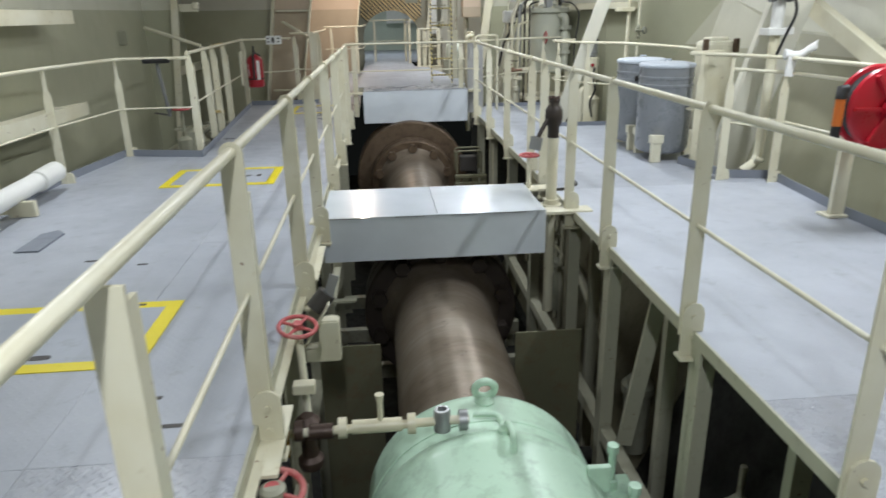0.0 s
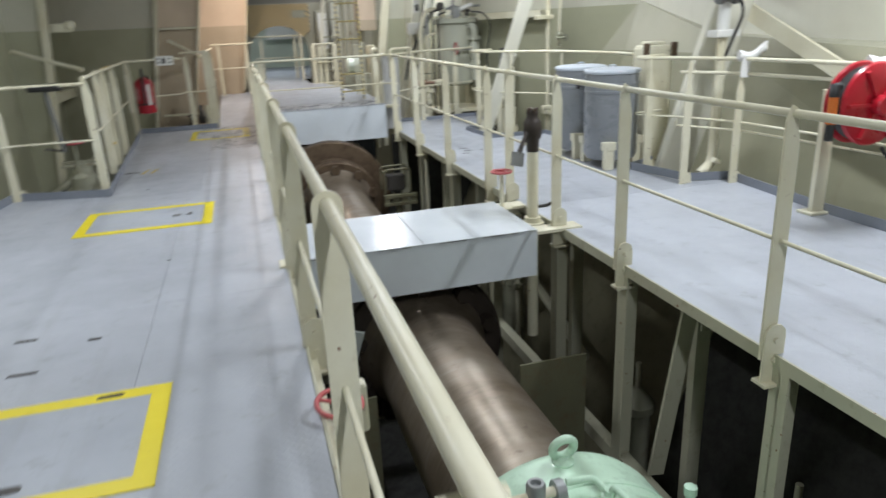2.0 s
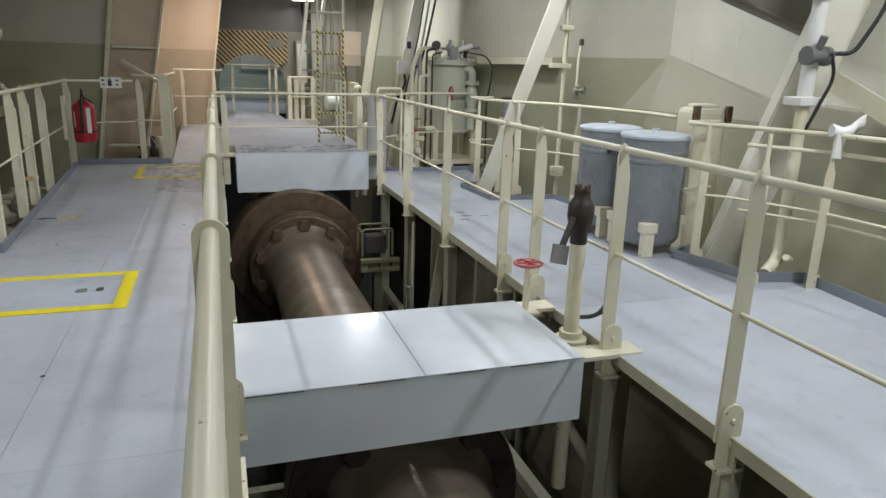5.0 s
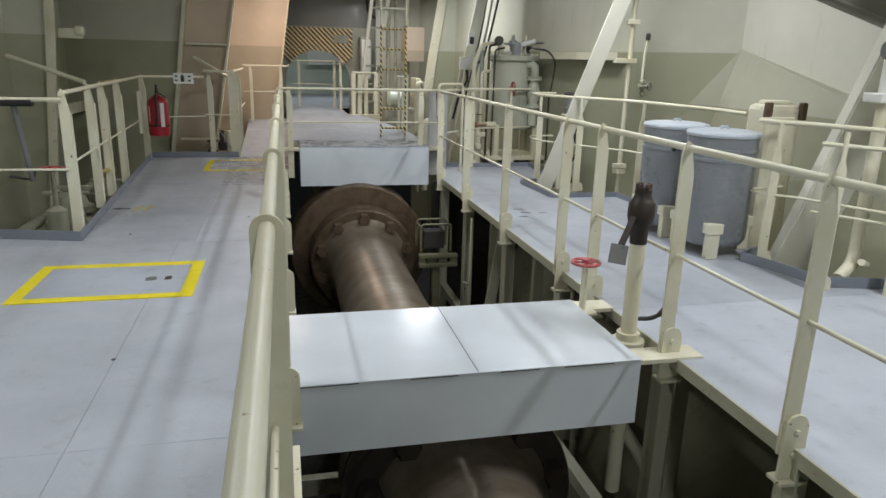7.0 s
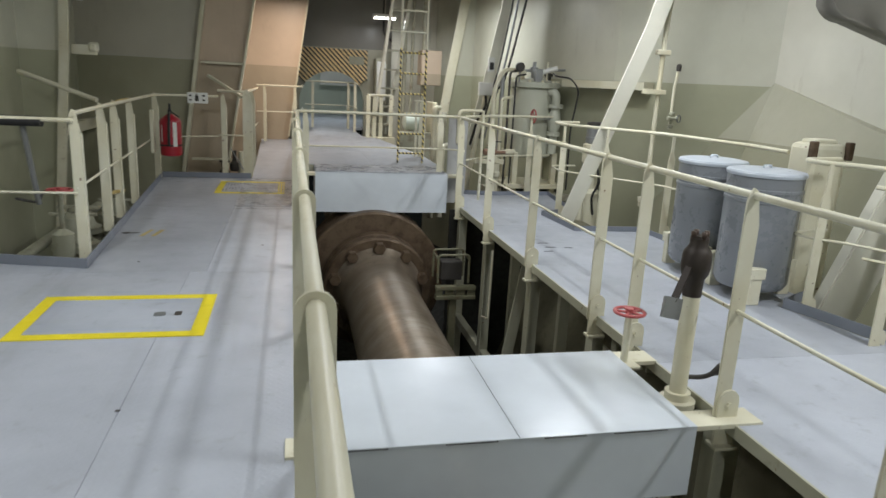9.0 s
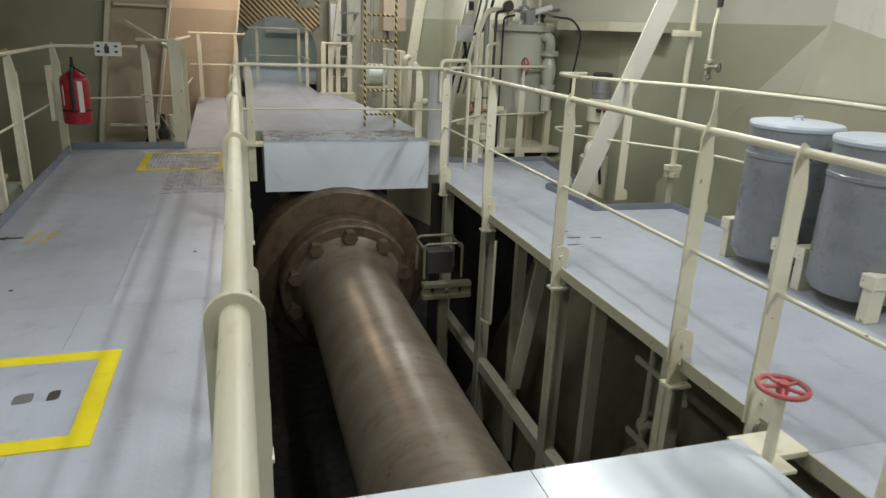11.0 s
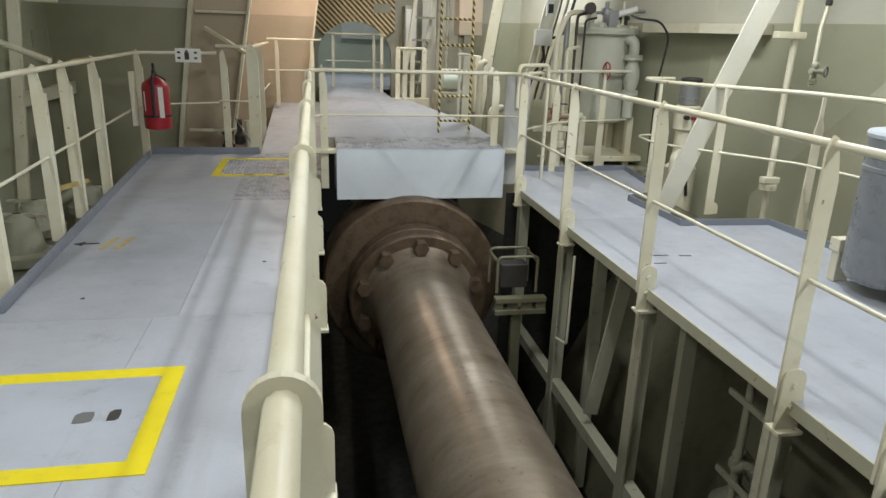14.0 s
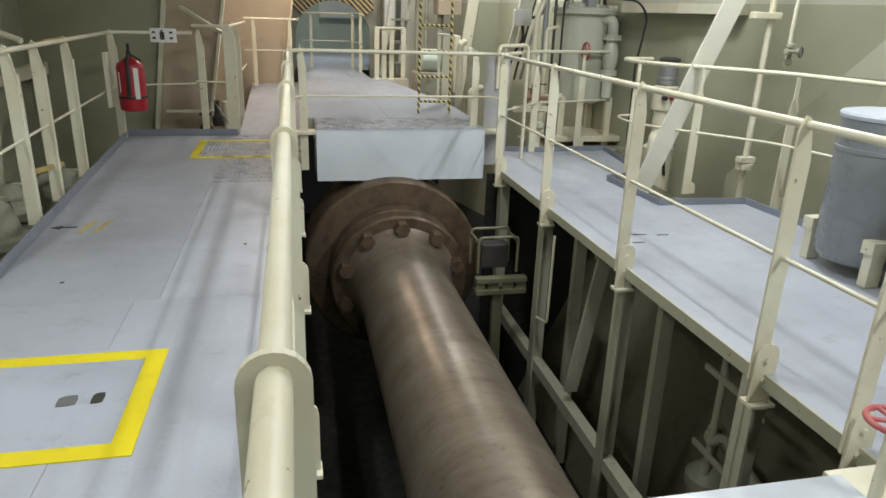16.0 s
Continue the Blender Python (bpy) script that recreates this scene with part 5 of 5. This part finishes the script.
part("black_hose", tube(B(), rounded([(FX + 0.15, FY - 0.3, 1.56), (2.75, 10.6, 1.52), (2.86, 10.35, 1.5), (2.985, 10.38, 1.36), (2.955, 10.4, 1.07), (2.925, 10.4, 0.9), (2.96, 10.45, 0.1)], 0.12), 0.011, 8), BLACK, fu)
part("side_pipe", tube(B(), [(FX - 0.48, FY - 0.1, -0.4), (FX - 0.48, FY - 0.1, 1.5)], 0.03, 10), STEEL, fu)
part("side_pipe", tube(B(), rounded([(FX - 0.62, FY - 0.2, -0.4), (FX - 0.62, FY - 0.2, 1.3), (FX - 0.5, FY - 0.15, 1.58), (FX - 0.2, FY - 0.1, 1.58)], 0.1), 0.03, 10), CREAM, fu)
lv2 = part("lower_valve", tube(B(), rounded([(FX - 0.62, FY - 0.45, 0.0), (FX - 0.62, FY - 0.45, 0.5), (FX - 0.35, FY - 0.4, 0.52)], 0.06), 0.04, 12), CREAM, fu)
part("valve_bonnet", lathe(B(), (FX - 0.6, FY - 0.47, 0.18), [(0.035, 0), (0.05, 0.02), (0.05, 0.07), (0.035, 0.09), (0.035, 0.18), (0.05, 0.2)], "z", 12), CREAM, lv2)

jb = thing("junction_box", (2.2, 11.88, 1.2), "white junction box with black cable on a cream post", "junction box")
part("box_body", bx(B(), 2.10, 2.30, 11.83, 11.93, 1.22, 1.4, 0.01), WHITE_P, jb)
part("cable", tube(B(), rounded([(2.2, 11.86, 1.22), (2.22, 11.84, 1.08), (2.12, 11.9, 0.9), (2.05, 12.0, 0.5)], 0.1), 0.018, 8), BLACK, jb)
part("cable", tube(B(), rounded([(2.28, 11.86, 1.3), (2.42, 11.8, 1.35), (2.5, 11.75, 1.7), (2.75, 11.7, 3.0)], 0.15), 0.016, 8), BLACK, jb)
part("stand_pipe", tube(B(), [(2.0, 12.0, -0.3), (2.25, 11.97, 1.3)], 0.035, 10), CREAM, jb)
ls = thing("limit_switch", (2.25, 11.9, 1.62), "small white switch box with a black face", "switch")
part("switch_body", bx(B(), 2.22, 2.31, 11.86, 11.92, 1.55, 1.75, 0.008), WHITE_P, ls)
part("switch_face", bx(B(), 2.235, 2.295, 11.853, 11.859, 1.58, 1.68), BLACK, ls)

# shelf and motor behind the filter
sf = single("wall_shelf", prism(B(), [(3.16, 11.0), (3.33, 10.2), (3.60, 9.68), (3.42, 9.58), (3.14, 10.12), (2.98, 10.96)], "z", 1.40, 1.49), CREAM, "cream painted steel shelf bracketed to the hull plating", "shelf", base=(3.3, 10.0, 1.40))
mt = thing("pump_motor", (3.07, 10.0, -1.5), "cream pump with a bare steel motor body and dark cap", "motor")
part("motor_body", lathe(B(), (3.07, 10.0, 0.745), [(0.08, 0), (0.095, 0.01), (0.095, 0.05), (0.1, 0.055), (0.1, 0.075), (0.093, 0.08), (0.093, 0.22)], "z", 28), STEEL, mt)
part("motor_cap", lathe(B(), (3.07, 10.0, 0.9655), [(0.098, 0), (0.1, 0.02), (0.092, 0.03), (0.05, 0.038)], "z", 28), DARK, mt, "dark motor cap")
part("pump_body", lathe(B(), (3.07, 10.0, 0.0), [(0.15, -1.5), (0.15, 0.15), (0.09, 0.2), (0.09, 0.5), (0.12, 0.52), (0.12, 0.73), (0.1, 0.744)], "z", 28), CREAM, mt)
part("pump_pipe", tube(B(), rounded([(3.0, 9.9, 0.3), (2.88, 9.8, 0.3), (2.88, 9.8, -0.4)], 0.08), 0.04, 10), CREAM, mt)
part("cable", tube(B(), rounded([(3.1, 9.87, 0.6), (3.05, 9.8, 0.5), (3.1, 9.78, 0.3), (3.02, 9.8, 0.12), (3.08, 9.84, -0.1)], 0.06), 0.014, 8), BLACK, mt)

# ---- far end ----
hz = thing("hazard_board", (0.29, 16.45, 1.4), "black and yellow striped warning board over the arch", "sign")
bm = B()
HX0, HX1, HZ1 = -0.40, 0.99, 1.91
prism(bm, [(AXC + ARX, ATOP - 0.15), (HX1, ATOP - 0.15), (HX1, HZ1), (AXC, HZ1), (AXC, ATOP)] + list(reversed(arch[3:half])), "y", 16.46, 16.48)
prism(bm, [(AXC, ATOP), (AXC, HZ1), (HX0, HZ1), (HX0, ATOP - 0.15), (AXC - ARX, ATOP - 0.15)] + list(reversed(arch[half + 1:-3])), "y", 16.46, 16.48)
part("board", bm, HAZ, hz)
part("notice", bx(B(), 0.62, 0.92, 16.44, 16.455, 1.62, 1.78), PUTTY, hz)
ld = thing("vertical_ladder", (0.72, 10.75, UP), "cream steel ladder with black and yellow striped lower part", "ladder")
for x in (0.79, 1.105):
    part("stile", bx(B(), x - 0.009, x + 0.009, 10.73, 10.77, UP + 0.001, 1.75, 0.003), HAZ_LADDER, ld, "black and yellow striped stile")
    part("stile", bx(B(), x - 0.009, x + 0.009, 10.73, 10.77, 1.75, 4.2, 0.003), CREAM, ld)
z = 0.483
while z < 4.1:
    part("rung", tube(B(), [(0.80, 10.75, z), (1.095, 10.75, z)], 0.012, 8), HAZ_LADDER if z < 1.8 else CREAM, ld)
    z += 0.2435
pst = thing("platform_post", (1.2, 11.5, UP), "cream painted double flat-bar post beside the ladder", "post")
part("flat_bar", bx(B(), 1.13, 1.16, 11.5, 11.512, UP + 0.001, 1.1, 0.003), CREAM, pst)
part("flat_bar", bx(B(), 1.185, 1.275, 11.5, 11.512, UP + 0.001, 1.09, 0.003), CREAM, pst)
part("cap_bar", tube(B(), [(1.12, 11.506, 1.11), (1.28, 11.506, 1.1)], 0.014, 8), CREAM, pst)
il = thing("inclined_ladder", (0.95, 14.9, UP), "cream painted inclined ladder rail at the far end", "ladder")
part("stringer", bar(B(), (0.95, 15.0, UP), (1.25, 14.2, 3.4), 0.05, 0.1), CREAM_BRIGHT, il)
part("stringer", bar(B(), (1.25, 15.3, UP), (1.6, 14.5, 3.4), 0.05, 0.1), CREAM_BRIGHT, il)
for i in range(9):
    u = (i + 0.5) / 9
    part("tread", bx(B(), 0.95 + 0.3 * u, 1.3 + 0.3 * u, 15.1 - 0.8 * u, 15.25 - 0.8 * u, UP + 3.0 * u, UP + 3.0 * u + 0.03), CREAM_DIM, il)
gate = thing("platform_gate", (0.75, 14.3, UP), "cream painted slatted gate beside the upper walkway", "gate")
for x, y in ((0.80, 14.35), (0.92, 14.45), (1.04, 14.5), (1.22, 14.5)):
    part("slat", bx(B(), x - 0.035, x + 0.035, y - 0.01, y + 0.01, UP + 0.001 if x > 1 else UP + 0.001, 1.08, 0.003), CREAM, gate)
part("gate_rail", tube(B(), [(0.78, 14.35, 1.09), (1.24, 14.52, 1.09)], 0.02, 8), CREAM, gate)
part("gate_rail", tube(B(), [(0.78, 14.35, 0.75), (1.24, 14.52, 0.75)], 0.012, 8), CREAM, gate)
part("gate_foot", bx(B(), 0.76, 1.28, 14.3, 14.55, UP - 0.3, UP + 0.002), CREAM, gate)
ep = thing("electric_pump", (1.5, 13.4, 0.2), "pale green pump motor behind the ladder", "motor")
part("casing", lathe(B(), (1.27, 13.4, 0.72), [(0.09, 0), (0.14, 0.03), (0.14, 0.26), (0.09, 0.29)], "x", 24), MINT_PALE, ep)
part("plinth", bx(B(), 1.2, 1.75, 13.2, 13.6, -0.4, 0.56, 0.01), CREAM_DIM, ep)
part("end_bracket", bx(B(), 1.7, 1.78, 13.15, 13.65, 0.3, 1.05, 0.01), CREAM, ep)
for x0, x1, y, z0, z1, m in ((1.5, 1.62, 12.0, 0.0, 1.0, CREAM), (1.68, 1.76, 12.2, 0.0, 0.9, CREAM_DIM), (1.55, 1.75, 11.6, 0.1, 0.5, CREAM)):
    single("pipe_manifold", tube(B(), rounded([(x0, y, z0 - 0.6), (x0, y, z1), (x1, y + 0.3, z1)], 0.08), 0.04, 10), m, "cream painted pipe bend beside the upper walkway", "pipe", base=(x0, y, z0), group="pipe bends")
lc = thing("far_locker", (1.25, 16.0, 1.2), "pale painted frame beside the arch", "locker")
part("locker_body", bx(B(), 1.12, 1.34, 16.1, 16.45, 0.9, 1.75, 0.01), CREAM_DIM, lc)
part("door_panel", bx(B(), 1.14, 1.32, 16.08, 16.095, 0.95, 1.7, 0.005), WHITE_P, lc)
single("upper_gallery", bx(B(), 1.15, 2.4, 13.0, 14.1, 3.05, 3.15, 0.01), CREAM, "cream painted underside of an upper gallery", "gallery", base=(1.2, 13, 3.05))

# machinery lying in the pit and under the right deck
for i, (x, y0, y1, z, r) in enumerate(((2.2, 4.5, 9.6, -0.35, 0.05), (-1.0, -1, 11, -0.8, 0.08), (-1.3, -1, 11, -1.2, 0.06))):
    single("bilge_pipe", tube(B(), [(x, y0, z), (x, y1, z)], r, 12), OLIVE if i % 2 else CREAM_DIM, "putty painted pipe running under the deck", "pipe", base=(x, y0, z), group="bilge pipes")
cr = thing("pit_cradle", (1.1, 8.8, -2.4), "painted slotted cradle bracket in the shaft pit, shade put into its colour", "bracket")
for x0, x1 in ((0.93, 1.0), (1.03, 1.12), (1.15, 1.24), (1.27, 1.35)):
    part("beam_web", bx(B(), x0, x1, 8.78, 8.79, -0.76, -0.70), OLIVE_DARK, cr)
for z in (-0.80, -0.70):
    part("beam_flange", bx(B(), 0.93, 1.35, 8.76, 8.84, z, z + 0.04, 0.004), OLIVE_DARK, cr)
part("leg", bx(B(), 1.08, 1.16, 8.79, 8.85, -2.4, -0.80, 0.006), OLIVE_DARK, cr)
bm = B()
for y in (8.9, 9.15):
    tube(bm, rounded([(0.97, y, -0.66), (0.97, y, -0.36), (1.3, y, -0.36), (1.3, y, -0.66)], 0.04), 0.013, 8)
for x in (0.97, 1.3):
    bar(bm, (x, 8.9, -0.4), (x, 9.15, -0.4), 0.02, 0.02)
part("guard_frame", bm, OLIVE_DARK, cr)
part("sensor_box", bx(B(), 1.02, 1.25, 8.98, 9.12, -0.655, -0.45, 0.01), DARK, cr)
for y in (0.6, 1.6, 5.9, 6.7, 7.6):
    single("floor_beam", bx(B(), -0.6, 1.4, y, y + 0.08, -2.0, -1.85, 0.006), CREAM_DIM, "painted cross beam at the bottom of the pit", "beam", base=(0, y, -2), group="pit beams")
for y in (1.9, 3.3, 5.6, 7.9):
    single("deck_bracket", prism(B(), [(1.5, -0.11), (3.0, -0.11), (3.0, -0.3), (1.5, -0.2)], "y", y, y + 0.012), CREAM_DIM, "painted cantilever bracket under the deck", "bracket", base=(1.5, y, -0.2), group="deck brackets")

# ---- small fittings ----
# filter vessel: gauges, valves, cable loops and drip tray
RUSTY_RED = paint("rusty red paint", (0.30, 0.17, 0.11), 0.55, amount=0.6, low=0.48)
fx = thing("filter_valve", (FX - 0.62, FY - 0.5, 0.4), "small rusty red drain valve with a black lever", "valve")
part("valve_body", lathe(B(), (FX - 0.80, FY - 0.5, 0.52), [(0.03, 0), (0.045, 0.02), (0.045, 0.05), (0.028, 0.07), (0.028, 0.12), (0.045, 0.14), (0.045, 0.17), (0.02, 0.18), (0.02, 0.3)], "x", 12), RUSTY_RED, fx)
part("bonnet", lathe(B(), (FX - 0.71, FY - 0.5, 0.54), [(0.03, 0), (0.03, 0.05), (0.05, 0.055), (0.05, 0.075), (0.015, 0.08), (0.015, 0.12)], "z", 12), RUSTY_RED, fx)
part("valve_lever", bar(B(), (FX - 0.71, FY - 0.52, 0.66), (FX - 0.58, FY - 0.56, 0.66), 0.02, 0.012), BLACK, fx)
part("valve_bracket", bx(B(), FX - 0.9, FX - 0.5, FY - 0.47, FY - 0.43, 0.36, 0.42, 0.004), CREAM, fx)
gd = thing("pressure_gauge", (FX - 0.3, FY - 0.25, 1.6), "round dark gauge on top of the filter vessel", "gauge")
part("gauge_case", lathe(B(), (FX - 0.3, FY - 0.25, 1.62), [(0.05, -0.03), (0.06, -0.02), (0.06, 0.02), (0.05, 0.03)], "y", 20), DARK, gd)
part("gauge_stem", tube(B(), [(FX - 0.3, FY - 0.25, 1.43), (FX - 0.3, FY - 0.25, 1.57)], 0.012, 8), STEEL, gd)
sv = thing("solenoid_valve", (FX - 0.05, FY - 0.28, 1.45), "white actuator tilted on top of the filter vessel", "valve")
part("actuator", tube(B(), [(FX - 0.02, FY - 0.28, 1.56), (FX + 0.2, FY - 0.3, 1.63)], 0.032, 12), WHITE_P, sv)
part("yoke", bx(B(), FX - 0.1, FX + 0.0, FY - 0.32, FY - 0.24, 1.44, 1.6, 0.008), STEEL, sv)
part("frame_post", tube(B(), [(FX + 0.1, FY - 0.2, 1.44), (FX + 0.1, FY - 0.2, 1.7)], 0.014, 8), CREAM, sv)
for dx, dy, z0, z1, r, m in ((-0.42, -0.22, -0.3, 1.55, 0.016, DARK), (-0.36, -0.3, -0.3, 1.5, 0.012, BLACK), (-0.54, -0.32, -0.3, 1.2, 0.02, CREAM)):
    single("riser_pipe", tube(B(), rounded([(FX + dx, FY + dy, z0), (FX + dx, FY + dy, z1), (FX + dx + 0.16, FY + dy + 0.1, z1 + 0.03)], 0.05), r, 8), m, "thin riser pipe beside the filter vessel", "pipe", base=(FX + dx, FY + dy, z0), group="riser pipes")
single("drip_tray", bx(B(), FX - 0.55, FX + 0.6, FY - 0.5, FY + 0.4, -0.12, -0.04, 0.01), CREAM_DIM, "painted drip tray under the filter vessel", "tray", base=(FX, FY, -0.12))
pb = thing("push_button", (3.0, 9.86, 0.6), "black and red buttons on the cream pump casing", "switch")
for x, m in ((2.99, BLACK), (3.06, RED_DARK)):
    part("button", lathe(B(), (x, 9.86, 0.64), [(0.022, -0.02), (0.022, 0.03)], "y", 10), m, pb)

# upper cable bundle and pipes on the aft side
for k, (x, y) in enumerate(((2.42, 11.95), (2.49, 11.93))):
    single("cable_run", tube(B(), rounded([(x - 0.25, y, 0.6), (x - 0.12, y, 1.2), (x, y, 1.7), (x + 0.12, y - 0.05, 2.6), (x + 0.2, y - 0.1, 4.15)], 0.3), 0.012 + 0.004 * (k % 2), 8), BLACK if k != 1 else STEEL, "black cable clipped along the leaning stay", "cable", base=(x, y, 0.6), group="cables")
for x, y, r in ((1.5, 14.9, 0.04), (1.62, 14.8, 0.03), (1.82, 14.7, 0.05)):
    single("riser_pipe", tube(B(), [(x, y, -0.3), (x, y, 4.15)], r, 10), CREAM_DIM, "cream painted riser pipe at the far end", "pipe", base=(x, y, 0), group="riser pipes")
single("black_cable", tube(B(), rounded([(1.3, 16.483, 4.1), (1.3, 16.483, 2.25), (1.5, 16.483, 2.1), (2.0, 16.483, 2.05)], 0.1), 0.02, 8), BLACK, "black cable on the far bulkhead", "cable", base=(1.3, 16.42, 2.1))
single("far_cabinet", bx(B(), 1.72, 2.08, 14.4, 14.8, 1.3, 1.9, 0.012), FRAME_PAINT, "tan painted steel box at the far end", "box", base=(1.9, 14.4, 1.3))
single("red_pipe", tube(B(), [(-0.1, 16.452, 3.1), (0.5, 16.452, 3.1)], 0.05, 12), RED, "red painted pipe high on the far bulkhead", "pipe", base=(-0.1, 16.4, 3.1))

# machinery behind the aft railing
vg = thing("valve_group", (-1.45, 12.1, -0.2), "small cluster of worn valves and pipes behind the railing", "valve")
part("manifold", tube(B(), rounded([(-1.75, 12.1, -0.05), (-1.2, 12.1, -0.05), (-1.2, 12.1, 0.3)], 0.06), 0.04, 10), CREAM, vg)
part("valve_body", lathe(B(), (-1.42, 12.08, 0.0), [(0.06, -0.08), (0.07, -0.05), (0.07, 0.02), (0.04, 0.06), (0.04, 0.14), (0.07, 0.15), (0.07, 0.17)], "z", 14), BRONZE, vg)
part("valve_body", lathe(B(), (-1.28, 12.0, 0.12), [(0.05, -0.08), (0.06, -0.05), (0.06, 0.02), (0.03, 0.06), (0.03, 0.2)], "z", 14), DARK, vg)
part("support_bar", bx(B(), -1.85, -1.05, 12.15, 12.2, 0.16, 0.19, 0.004), CREAM, vg)
part("support_bar", bx(B(), -1.85, -1.05, 11.95, 12.0, -0.1, -0.06, 0.004), CREAM_DIM, vg)
part("stay_strap", bar(B(), (-1.32, 11.98, 0.35), (-1.12, 11.95, 0.0), 0.03, 0.01), STEEL, vg)
girder(10.7, 12.4, 0.62)
lf = thing("wall_light", (-2.78, 10.5, 2.05), "small white light fitting on the web frame", "lamp")
part("bracket", bx(B(), -2.80, -2.66, 10.5, 10.56, 2.16, 2.2, 0.004), WHITE_P, lf)
part("bowl", lathe(B(), (-2.7, 10.53, 2.02), [(0.03, 0), (0.05, 0.02), (0.055, 0.1), (0.04, 0.14)], "z", 16), WHITE_P, lf)

# right walkway: marks, slots and conduit under the deck
for x, y, l in ((1.72, 7.95, 0.05), (1.74, 7.8, 0.05), (1.9, 7.78, 0.04), (1.66, 7.65, 0.04)):
    single("lifting_slot", bx(B(), x - l, x + l, y - 0.008, y + 0.008, 0.0005, 0.002), DARK, "dark lifting slot in a deck plate", "slot", base=(x, y, 0), group="lifting slots")
for x, y in ((-1.215, 5.064), (-1.6, 7.4), (-0.75, 7.9)):
    single("screw_head", lathe(B(), (x, y, 0.0003), [(0.011, 0), (0.011, 0.002), (0.008, 0.003)], "z", 10), DARK, "dark screw head in a deck plate", "screw", base=(x, y, 0), group="screw heads")
cd = thing("conduit", (1.36, 8.1, -0.9), "thin white painted conduit loop on a deck column", "conduit")
part("loop", tube(B(), rounded([(1.36, 8.3, -0.16), (1.36, 8.3, -0.85), (1.36, 8.52, -0.9)], 0.04), 0.011, 8), CREAM, cd)
for y in (3.2, 7.6):
    single("brace_bar", bar(B(), (1.42, y + 0.3, -1.2), (1.58, y + 0.3, -0.12), 0.1, 0.02), OLIVE, "broad painted diagonal brace under the deck", "brace", base=(1.6, y, -1.25), group="deck braces")
for y in (2.2, 3.5, 5.0, 7.22, 8.5):
    single("inner_column", bx(B(), 1.63, 1.72, y, y + 0.06, -2.3, -0.11, 0.004), OLIVE, "painted inner column under the deck", "column", base=(1.68, y, -2.3), group="inner columns")
for x, y, z, r in ((1.86, 2.9, -1.25, 0.11), (1.86, 4.4, -1.3, 0.10), (1.9, 6.9, -1.2, 0.11)):
    f = thing("strainer", (x, y, z), "grimy strainer body under the deck", "strainer", "strainers")
    part("pot", lathe(B(), (x, y, z - 0.6), [(r, 0), (r, 0.5), (r * 1.25, 0.52), (r * 1.25, 0.58), (r * 0.7, 0.64), (r * 0.3, 0.7)], "z", 18), PUTTY, f)
    part("spindle", tube(B(), [(x, y, z + 0.1), (x, y, z + 0.3)], 0.02, 8), CREAM_DIM, f)

# pipe rack and drain lines behind the columns of the right walkway
pk = thing("pipe_rack", (1.85, 6.7, -1.9), "grimy painted pipes on a small rack under the deck", "pipes")
for y, z0, z1, r0 in ((6.62, -1.9, -0.2, 0.03), (6.86, -1.9, -0.3, 0.022)):
    part("riser", tube(B(), rounded([(1.84, y, z0), (1.84, y, z1), (2.1, y + 0.1, z1 + 0.06)], 0.06), r0, 10), OLIVE, pk)
for z in (-0.55, -1.05):
    part("cross_bar", bx(B(), 1.81, 1.83, 6.5, 7.0, z, z + 0.035, 0.003), OLIVE, pk)
for y, z in ((6.62, -0.62), (6.86, -0.9), (6.62, -1.2)):
    part("elbow", tube(B(), rounded([(1.84, y, z), (1.78, y - 0.06, z - 0.02), (1.76, y - 0.18, z + 0.1)], 0.04), 0.024, 8), OLIVE, pk)
    part("union", lathe(B(), (1.84, y, z - 0.05), [(0.034, 0), (0.045, 0.01), (0.045, 0.05), (0.034, 0.06)], "z", 10), OLIVE, pk)
for y0, y1, z0, z1, r0 in ((7.0, 5.2, -0.95, -1.35, 0.045), (7.6, 5.6, -0.28, -0.42, 0.03)):
    single("drain_line", tube(B(), [(1.95, y0, z0), (1.86, y1, z1)], r0, 10), OLIVE, "grimy painted drain pipe sloping under the deck", "pipe", base=(1.9, y1, z1), group="drain lines")

# ---- lamps ----
for i, (x, y, z, watts, col, across) in enumerate(LAMPS):
    t = thing("tube_lamp", (x, y, z), "hanging white fluorescent fitting, some added unseen to fill in light", "lamp", "tube lamps")
    lx, ly = (0.22, 0.09) if across else (0.12, 0.62)
    part("tray", bx(B(), x - lx, x + lx, y - ly, y + ly, z, z + 0.05, 0.01), WHITE_P, t)
    for k in (-0.04, 0.04):
        p, q = ((x - 0.19, y + k, z - 0.02), (x + 0.19, y + k, z - 0.02)) if across else ((x + k, y - 0.59, z - 0.02), (x + k, y + 0.59, z - 0.02))
        part("tube", tube(B(), [p, q], 0.014, 10), TUBE_WARM if col is WARM else TUBE_GLOW, t)
    part("hanger", tube(B(), [(x, y, z + 0.05), (x, y, 4.2 if y < 16.6 else 2.7)], 0.01, 6), CREAM_DIM, t)
    data = bpy.data.lights.new("tube_light", "AREA")
    data.shape, data.size, data.size_y, data.energy, data.color = "RECTANGLE", 2 * lx if across else 0.14, 2 * ly, watts, col
    new("tube_light", data).matrix_world = pose(x, y, z - 0.045)
